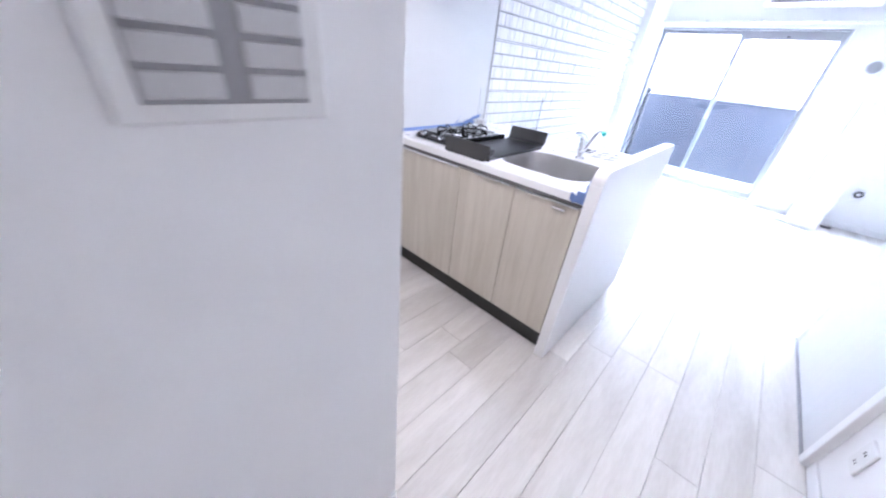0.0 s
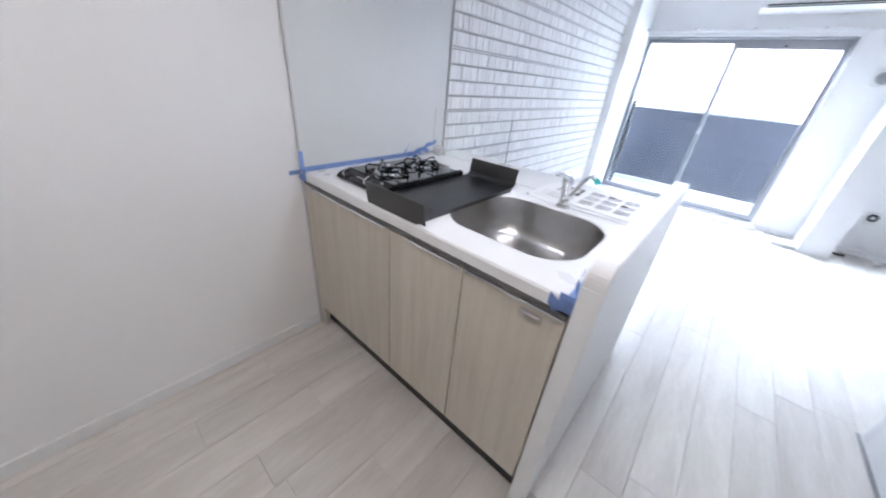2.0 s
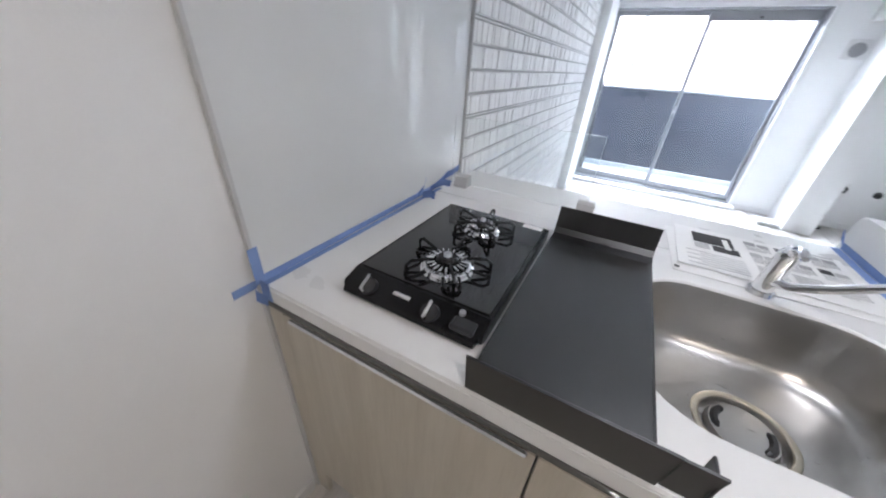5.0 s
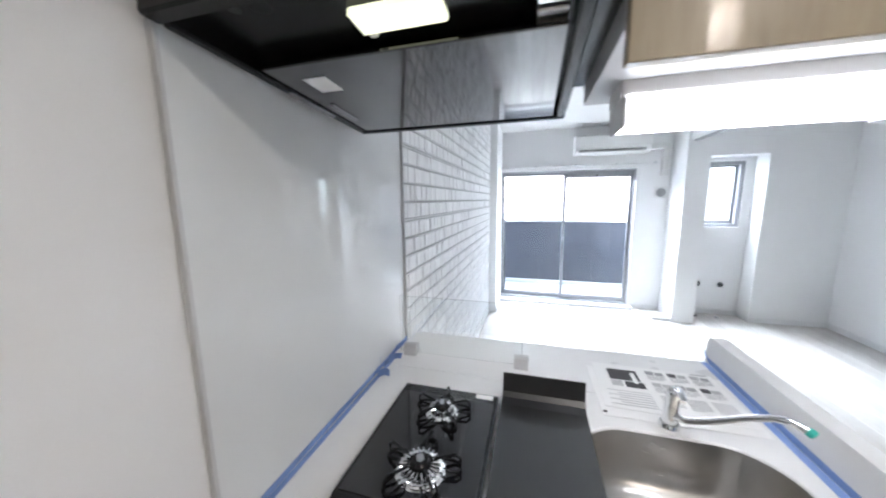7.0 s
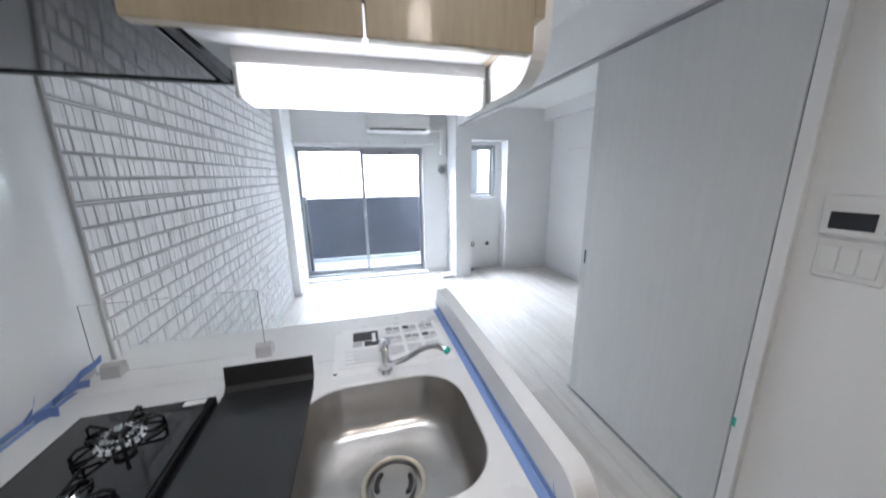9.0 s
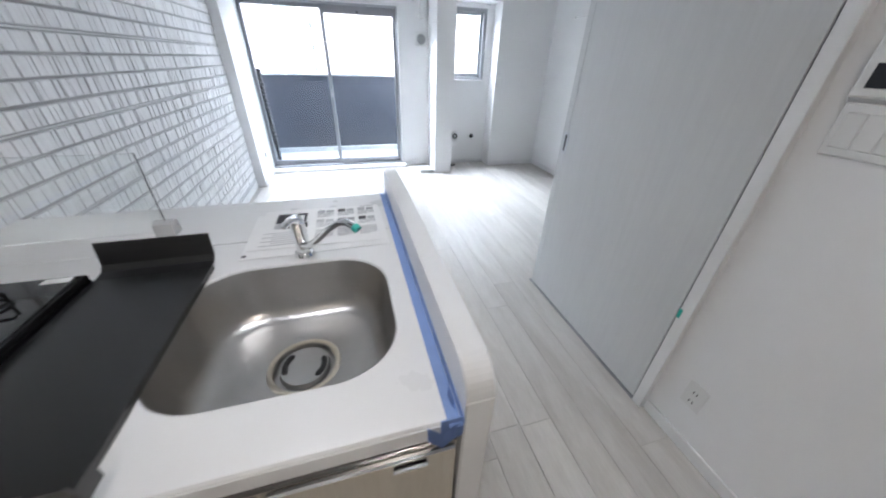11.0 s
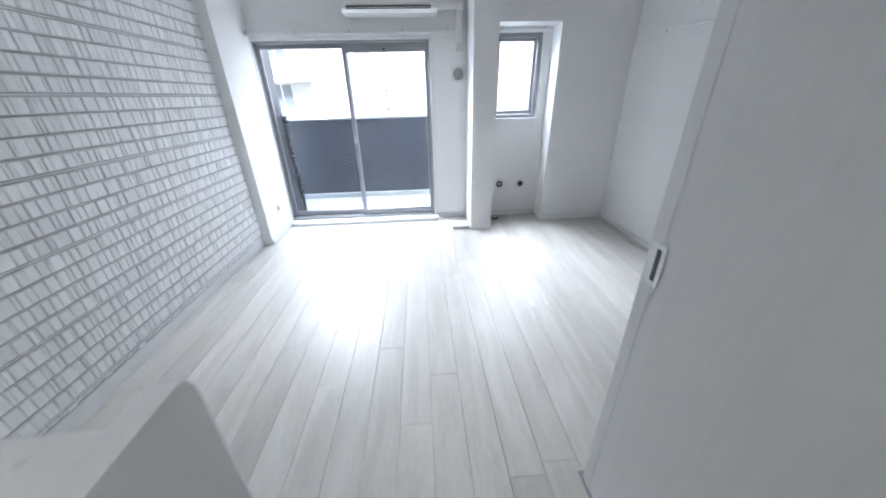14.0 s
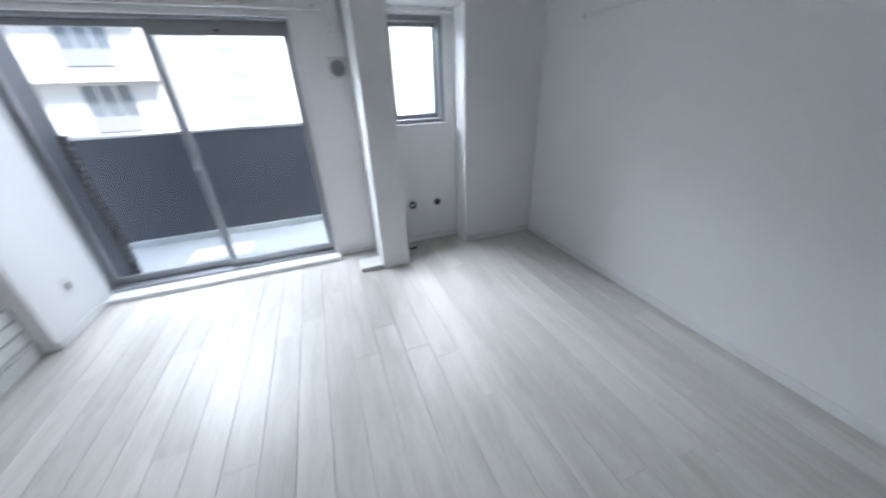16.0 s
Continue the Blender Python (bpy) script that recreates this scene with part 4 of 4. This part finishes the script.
for i, (x0, x1, y0, y1, rot) in enumerate(((0.70, 1.118, 0.588, 0.885, 1.2), (0.718, 1.108, 0.622, 0.902, -1.0))):
    bm = bmesh.new()
    n = 10
    cx, cy = (x0 + x1) / 2, (y0 + y1) / 2
    top, low = [], []
    for layer, drop in ((top, 0.0), (low, 0.0009)):
        for a in range(n + 1):
            layer.append([bm.verts.new((x0 + (x1 - x0) * a / n - cx, y0 + (y1 - y0) * b / n - cy, 0.0005 * math.sin(a * 1.1 + i) * math.cos(b * 0.8) - drop)) for b in range(n + 1)])
    for a in range(n):
        for b in range(n):
            bm.faces.new((top[a][b], top[a + 1][b], top[a + 1][b + 1], top[a][b + 1]))
            bm.faces.new((low[a][b], low[a][b + 1], low[a + 1][b + 1], low[a + 1][b]))
    for k in range(n):
        bm.faces.new((top[k][0], low[k][0], low[k + 1][0], top[k + 1][0]))
        bm.faces.new((top[k][n], top[k + 1][n], low[k + 1][n], low[k][n]))
        bm.faces.new((top[0][k], top[0][k + 1], low[0][k + 1], low[0][k]))
        bm.faces.new((top[n][k], low[n][k], low[n][k + 1], top[n][k + 1]))
    bm.transform(pose(cx, cy, 0.8525 + i * 0.004, 0, 0, rot))
    sheet = part("sheet", bm, M_PAPER, news)


def ink(x0, x1, y0, y1, m, name="print_block", lift=0.0):
    boxpart(name, (x0, y0, 0.8568), (x1, y1, 0.8573 + lift), m, sheet)


ink(0.765, 0.862, 0.795, 0.868, M_INK, "photograph")
ink(0.765, 0.80, 0.755, 0.79, M_INK2, "photograph")
ink(0.808, 0.868, 0.752, 0.789, M_INK, "photograph")
ink(0.838, 0.852, 0.780, 0.850, M_PAPER, "caption_block", 0.0004)
rng = random.Random(7)
for col in range(3):
    for row in range(3):
        x0, y0 = 0.895 + col * 0.07, 0.662 + row * 0.078
        if row:
            ink(x0, x0 + 0.026, y0 + 0.036, y0 + 0.062, (M_INK, M_INK2, M_GREYPL)[(col + row) % 3], "photograph")
            ink(x0 + 0.030, x0 + 0.056, y0 + 0.036, y0 + 0.058, (M_GREYPL, M_INK2)[(col + row) % 2], "photograph")
        for k in range(4 if row else 8):
            w = 0.056 if k else 0.03 + 0.02 * rng.random()
            ink(x0, x0 + w, y0 + 0.004 + k * 0.0078, y0 + 0.0075 + k * 0.0078, M_INK2, "text_line")
ink(1.045, 1.095, 0.889, 0.896, M_INK2, "heading")
boxpart("corner_mark", (0.706, 0.597, 0.8538), (0.717, 0.607, 0.8545), M_INK, sheet, 0, "black corner mark")
for k in range(7):
    ink(0.74 + (k % 2) * 0.03, 0.87, 0.645 + k * 0.013, 0.6480 + k * 0.013, M_INK2, "text_line")

# ---- blue masking tape ----
def tape(label, boxes, at):
    t = thing("masking_tape", at, label, "tape", "blue tape strips")
    for lo, hi in boxes:
        boxpart("strip", lo, hi, M_BLUE, t)
    return t


def tape_flag(parent, pts, w=0.016):
    """A loose, bent end of tape."""
    bm = bmesh.new()
    rows = [(bm.verts.new(Vector(p) - Vector((0, 0, w / 2))), bm.verts.new(Vector(p) + Vector((0.003 * (i % 2), 0.004, w / 2)))) for i, p in enumerate(pts)]
    for (a, b), (c, d) in zip(rows, rows[1:]):
        bm.faces.new((a, b, d, c))
    bmesh.ops.solidify(bm, geom=bm.faces[:], thickness=0.0008)
    part("loose_end", bm, M_BLUE, parent)


t1 = tape("blue masking tape along the wall edge of the worktop", [((-0.0575, 0.006, 0.8502), (-0.0440, 0.728, 0.8512))], (-0.05, 0.36, 0.85))
bm = bmesh.new()
add_prism(bm, [(-0.0579, 0.013), (-0.0661, 0.725), (-0.0645, 0.725), (-0.0563, 0.013)], 2, 0.852, 0.868)
part("strip", bm, M_BLUE, t1)
tape_flag(t1, [(-0.055, 0.70, 0.868), (-0.045, 0.72, 0.885), (-0.030, 0.735, 0.905), (-0.020, 0.76, 0.912), (-0.01, 0.79, 0.925)], 0.024)
tape_flag(t1, [(-0.055, 0.58, 0.868), (-0.04, 0.59, 0.895), (-0.035, 0.60, 0.925)], 0.016)
tape_flag(t1, [(-0.05, 0.60, 0.862), (-0.028, 0.615, 0.868), (-0.012, 0.62, 0.860)], 0.026)
tape_flag(t1, [(-0.054, 0.66, 0.866), (-0.036, 0.672, 0.884), (-0.020, 0.70, 0.888), (-0.006, 0.72, 0.880)], 0.022)
t2 = tape("blue tape crossed over the front corner of the worktop", [((-0.0557, -0.008, 0.852), (-0.0545, 0.012, 0.935)), ((-0.0570, -0.0005, 0.815), (-0.030, 0.0015, 0.862)),
                                                                      ((-0.0695, -0.050, 0.838), (-0.0675, -0.0025, 0.856))], (-0.05, -0.02, 0.82))
tape_flag(t2, [(-0.055, -0.014, 0.85), (-0.040, -0.024, 0.842), (-0.025, -0.012, 0.828)], 0.024)
t3 = tape("blue masking tape along the end panel", [((1.1562, -0.008, 0.852), (1.1574, 1.022, 0.871)), ((1.134, -0.008, 0.8502), (1.1555, 1.022, 0.8512))], (1.15, 0.5, 0.85))
tape_flag(t3, [(1.150, 0.02, 0.86), (1.140, 0.03, 0.885), (1.146, 0.045, 0.912)], 0.018)
tape_flag(t3, [(1.152, 1.01, 0.865), (1.148, 1.03, 0.885), (1.15, 1.045, 0.9)], 0.012)
t4 = tape("bunched blue tape at the worktop corner", [((1.122, -0.0008, 0.816), (1.1572, 0.0015, 0.862))], (1.13, -0.014, 0.81))
tape_flag(t4, [(1.10, -0.004, 0.838), (1.12, -0.016, 0.832), (1.14, -0.012, 0.842), (1.157, -0.006, 0.836)], 0.03)

# ---- balcony ----
tagged(boxpart("balcony_floor", (-1.2, 4.53, -0.2), (4.2, 5.75, -0.05), M_BALC, None), "pale concrete balcony floor", "balcony floor", "", "structure")
par = thing("balcony_parapet", (1.4, 5.65, -0.05), "slate blue balcony parapet with a pale metal cap", "parapet")
par["kind"] = "structure"
for i in range(6):
    boxpart("panel", (-1.2 + i * 0.9, 5.62, 0.02), (-1.2 + i * 0.9 + 0.8997, 5.68, 1.085), M_SLATE, par, 0.003)
boxpart("cap", (-1.2, 5.60, 1.0855), (4.2, 5.70, 1.115), M_ALU, par, 0.004, "pale metal cap")
boxpart("kerb", (-1.2, 5.58, -0.05), (4.2, 5.72, 0.0195), M_BALC, par, 0.004, "pale concrete kerb")
part_wall = thing("balcony_side_screen", (-0.16, 4.7, -0.05), "dark grey screen at the end of the balcony", "screen")
boxpart("panel", (-0.13, 4.54, -0.05), (0.004, 4.82, 2.35), M_SLATE, part_wall, 0.003)
hose = thing("corrugated_hose", (0.0, 5.1, -0.05), "dark corrugated drain hose hanging beside the screen", "hose")
bm = bmesh.new()
pts, rad = [], []
for i in range(100):
    pts.append((0.042 + 0.006 * math.sin(i * 0.05), 4.775 + 0.01 * math.sin(i * 0.07), -0.05 + i * 0.0125))
    rad.append(0.021 if i % 4 < 2 else 0.030)
add_tube(bm, pts, rad, 12)
part("hose", bm, M_DARK, hose)
heap = thing("crumpled_sheet", (0.65, 5.1, -0.05), "crumpled pale plastic sheet on the balcony floor", "plastic sheet")
bm = bmesh.new()
n = 22
g = [[bm.verts.new((0.36 + 0.55 * a / n + 0.012 * noise.noise((a * 0.7, b * 0.7, 3)), 4.93 + 0.30 * b / n + 0.012 * noise.noise((a * 0.6, b * 0.8, 9)),
                    -0.045 + 0.045 * abs(noise.noise((a * 0.42, b * 0.42, 1))) * min(1, min(a, b, n - a, n - b) / 3))) for b in range(n + 1)] for a in range(n + 1)]
for a in range(n):
    for b in range(n):
        bm.faces.new((g[a][b], g[a + 1][b], g[a + 1][b + 1], g[a][b + 1]))
part("sheet", bm, M_PAPER, heap)
wing = tagged(boxpart("outer_wing_wall", (2.934, 4.53, -0.05), (3.10, 5.2, 2.35), M_GREYPL, None), "pale green tiled outer wall beside the small window", "wall", "", "structure")
tile = bpy.data.meshes.new("tile")
tile.from_pydata([(0, -0.045, -0.020), (0, 0.045, -0.020), (0, 0.045, 0.020), (0, -0.045, 0.020), (-0.004, -0.043, -0.018), (-0.004, 0.043, -0.018), (-0.004, 0.043, 0.018), (-0.004, -0.043, 0.018)],
                 [], ((4, 5, 6, 7), (0, 1, 5, 4), (1, 2, 6, 5), (2, 3, 7, 6), (3, 0, 4, 7)))
tile.materials.append(M_TILEWALL)
for row in range(30):
    for col in range(6):
        ob = new("tile", tile)
        ob.matrix_basis = Matrix.Translation((2.9338, 4.62 + col * 0.098 - (row % 2) * 0.03, 0.92 + row * 0.0475))
        ob.parent = wing

# ---- the street side ----
GZ = -9.0
tagged(boxpart("ground", (-400, -30, GZ - 1), (400, 600, GZ), M_ASPHALT, None), "grey asphalt street far below", "ground", "", "structure")


def house(name, label, x0, x1, y0, y1, z0, z1, cols, rows, ww, wh, material, balcony, panes):
    h = thing(name, ((x0 + x1) / 2, (y0 + y1) / 2, z0), label, "building")
    boxpart("wall", (x0, y0, z0), (x1, y1, z1), material, h)
    boxpart("roof", (x0 - 0.2, y0 - 0.2, z1 + 0.001), (x1 + 0.2, y1 + 0.2, z1 + 0.4), M_FACADE2, h)
    dx, dz = (x1 - x0) / cols, (z1 - z0) / rows
    for i in range(cols):
        for j in range(rows):
            cx, cz = x0 + dx * (i + 0.5), z0 + dz * (j + 0.55)
            w = boxpart("window", (cx - ww / 2, y0 - 0.03, cz - wh / 2), (cx + ww / 2, y0 + 0.02, cz + wh / 2), M_ALU, h)
            for s in (-1, 1):
                boxpart("pane", (cx + s * ww / 4 - ww / 4 + 0.05, y0 - 0.045, cz - wh / 2 + 0.06), (cx + s * ww / 4 + ww / 4 - 0.05, y0 - 0.031, cz + wh / 2 - 0.06), panes, w)
            if balcony:
                boxpart("balcony", (cx - dx * 0.42, y0 - 0.9, cz - wh / 2 - 0.75), (cx + dx * 0.42, y0 - 0.001, cz - wh / 2 + 0.02), M_FACADE2, h, 0.02)
    return h


def facade_window(h, x0, x1, y, z0, z1, panes, lights):
    w = boxpart("window", (x0, y - 0.04, z0), (x1, y + 0.02, z1), M_ALU, h)
    step = (x1 - x0) / lights
    for i in range(lights):
        boxpart("pane", (x0 + i * step + 0.035, y - 0.052, z0 + 0.04), (x0 + (i + 1) * step - 0.035, y - 0.041, z1 - 0.04), panes, w)


left = thing("apartment_building", (-8.8, 21.0, GZ), "pale tiled apartment building with white balconies across the street", "building")
boxpart("wall", (-15.2, 16.0, GZ), (-2.5, 26.0, 13.4), M_FACADE, left)
boxpart("roof", (-15.4, 15.3, 13.401), (-2.3, 26.2, 13.8), M_FACADE2, left)
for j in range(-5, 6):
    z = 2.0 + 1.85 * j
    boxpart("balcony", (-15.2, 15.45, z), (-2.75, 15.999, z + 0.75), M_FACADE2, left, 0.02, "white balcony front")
    # grey strip paints shade onto the balcony front of the storey below
    boxpart("shade_strip", (-4.75, 15.40, z - 1.42), (-3.5, 15.449, z - 0.98), M_GREYPL, left, 0.004, "dark strip painting shade on the balcony front")
    for i in range(4):
        facade_window(left, -4.95 - 2.9 * i, -3.62 - 2.9 * i, 16.0, z - 1.02, z - 0.03, M_FACWIN, 3)
bm = bmesh.new()
add_cyl(bm, (-2.62, 15.9, GZ), (-2.62, 15.9, 13.4), 0.05, n=12)
part("downpipe", bm, M_GREYPL, left, "grey downpipe")
tower = thing("white_building", (2.0, 29.0, GZ), "white tower block with small windows across the street", "building")
boxpart("wall", (-7.0, 24.0, GZ), (9.5, 34.0, 14.0), M_FACADE2, tower)
boxpart("roof", (-7.2, 23.8, 14.001), (9.7, 34.2, 14.4), M_FACADE2, tower)
for j in range(-8, 9):
    z = 2.45 + 1.13 * j
    facade_window(tower, -2.25, -1.0, 24.0, z, z + 0.30, M_FACWIN2, 4)
    facade_window(tower, -0.50, -0.28, 24.0, z + 0.28, z + 0.62, M_FACWIN, 1)
    facade_window(tower, -5.4, -4.1, 24.0, z, z + 0.30, M_FACWIN2, 4)
house("far_building", "pale office block further down the street", 11.0, 24.0, 22.0, 32.0, GZ, 11.0, 5, 7, 1.6, 1.1, M_FACADE2, False, M_FACWIN2)

# ---- brick facing on the living room wall ----
backing = tagged(boxpart("wall_brick_bed", (WX, 0.9215, 0.0825), (WX + 0.004, 3.7445, CEIL - 0.001), M_MORTAR, None), "white brick wall facing with grey joints", "brick wall", "", "structure")
COURSE, BX = 0.0807, WX + 0.0045
rng = random.Random(11)
FACES = ((4, 5, 6, 7), (0, 1, 5, 4), (1, 2, 6, 5), (2, 3, 7, 6), (3, 0, 4, 7))
LENGTHS = (0.009, 0.013, 0.019, 0.026, 0.032, 0.038, 0.045, 0.053)
OFTEN = (3, 3, 3, 4, 5, 5, 4, 2)


def brick_corners(x0, x1, a, b, lo, hi, lean_a, lean_b):
    """A split stone strip: soft long edges, sharp and slightly leaning ends."""
    e, f = 0.0008, 0.0030
    return [(x0, a - lean_a, lo), (x0, b - lean_b, lo), (x0, b + lean_b, hi), (x0, a + lean_a, hi),
            (x1, a - lean_a + e, lo + f), (x1, b - lean_b - e, lo + f), (x1, b + lean_b - e, hi - f), (x1, a + lean_a + e, hi - f)]


def half_joint(k):
    """The boards of the facing are four courses high; the joint between two boards is the widest."""
    return (0.0045, 0.0085, 0.0055, 0.0045)[k % 4]


templates = {}
for kind in range(4):
    for ln in LENGTHS:
        brick_mesh = bpy.data.meshes.new("brick")
        lo, hi = -COURSE / 2 + half_joint(kind), COURSE / 2 - half_joint(kind + 1)
        brick_mesh.from_pydata(brick_corners(0.0, 0.0078, -ln / 2, ln / 2, lo, hi, rng.uniform(-0.0014, 0.0014), rng.uniform(-0.0014, 0.0014)), [], FACES)
        brick_mesh.materials.append(M_BRICK)
        templates[kind, ln] = brick_mesh
rest_v, rest_f = [], []
count = 0


def joined_brick(a, b, lo, hi, x1, lean):
    i0 = len(rest_v)
    rest_v.extend(brick_corners(BX, x1, a, b, lo, hi, rng.uniform(-lean, lean), rng.uniform(-lean, lean)))
    rest_f.extend([tuple(i0 + q for q in f) for f in FACES])


for row in range(int(CEIL / COURSE) + 1):
    base_z = 0.033 + COURSE * row
    z = base_z + COURSE / 2
    z_low, z_high = max(base_z + half_joint(row), 0.0835), min(base_z + COURSE - half_joint(row + 1), CEIL - 0.002)
    if z_high - z_low < 0.01:
        continue
    if row % 4 == 1:
        joined_brick(0.9235, 3.7425, base_z - 0.0028, base_z + 0.0028, BX + 0.0045, 0.0)
    y = 0.9235 - rng.random() * 0.05
    while y < 3.742:
        ln = rng.choices(LENGTHS, OFTEN)[0]
        a, b = max(y, 0.9235), min(y + ln, 3.7425)
        if b - a > 0.007:
            whole = b - a > ln - 1e-6 and z_high - z_low > COURSE - half_joint(row) - half_joint(row + 1) - 1e-6
            if whole and 0.95 < (a + b) / 2 < 2.2 and 0.9 < z < 1.75 and ln > 0.03 and count < 300:
                ob = new("brick", templates[row % 4, ln])
                ob.matrix_basis = Matrix.Translation((BX + rng.uniform(-0.002, 0.0035), (a + b) / 2, z))
                ob.parent = backing
                count += 1
            else:
                low = z_low + (rng.uniform(0.0, 0.012) if z_low < 0.09 else 0.0)
                joined_brick(a, b, low, z_high, BX + 0.0078 + rng.uniform(-0.002, 0.0035), 0.0014)
        y += ln + rng.choice((0.0022, 0.003, 0.0042))
me = bpy.data.meshes.new("brick_rest")
me.from_pydata(rest_v, [], rest_f)
me.materials.append(M_BRICK)
ob = new("brick_rest", me)
ob.parent = backing
tagged(ob, "", "", "", "stuff")

# ---- floor planks ----
PW, GAP = 0.1475, 0.0014
rng = random.Random(5)
ends = {0: -0.64, 2: -0.525, 4: -0.235, 7: 1.29}
for c in range(-2, 26):
    x0 = 0.127 + c * PW
    x1 = x0 + PW
    xa, xb = max(x0, WX + 0.001), min(x1, 3.739)
    if xb - xa < 0.01:
        continue
    y = -2.28 - rng.random() * 1.2
    if c in ends:
        y = ends[c] - 1.21 * 2
    while y < 4.349:
        ln = 1.21 if c in ends else rng.choice((1.21, 1.5, 1.82, 1.82))
        a, b = max(y, -2.279), min(y + ln, 4.349)
        if b - a > 0.03:
            bm = bmesh.new()
            hx, hy, e = (xb - xa) / 2 - GAP / 2, (b - a) / 2 - 0.0004, 0.0014
            lowv = [bm.verts.new((sx * hx, sy * hy, -0.012)) for sx, sy in ((-1, -1), (1, -1), (1, 1), (-1, 1))]
            midv = [bm.verts.new((sx * hx, sy * hy, -e)) for sx, sy in ((-1, -1), (1, -1), (1, 1), (-1, 1))]
            topv = [bm.verts.new((sx * (hx - e), sy * (hy - e), 0)) for sx, sy in ((-1, -1), (1, -1), (1, 1), (-1, 1))]
            for la, lb in ((lowv, midv), (midv, topv)):
                for i in range(4):
                    bm.faces.new((la[i], la[(i + 1) % 4], lb[(i + 1) % 4], lb[i]))
            bm.faces.new(topv)
            ob = new("plank", finish(bm, "plank", M_FLOOR))
            ob.matrix_basis = Matrix.Translation(((xa + xb) / 2, (a + b) / 2, 0))
            ob.parent = floor
        y += ln
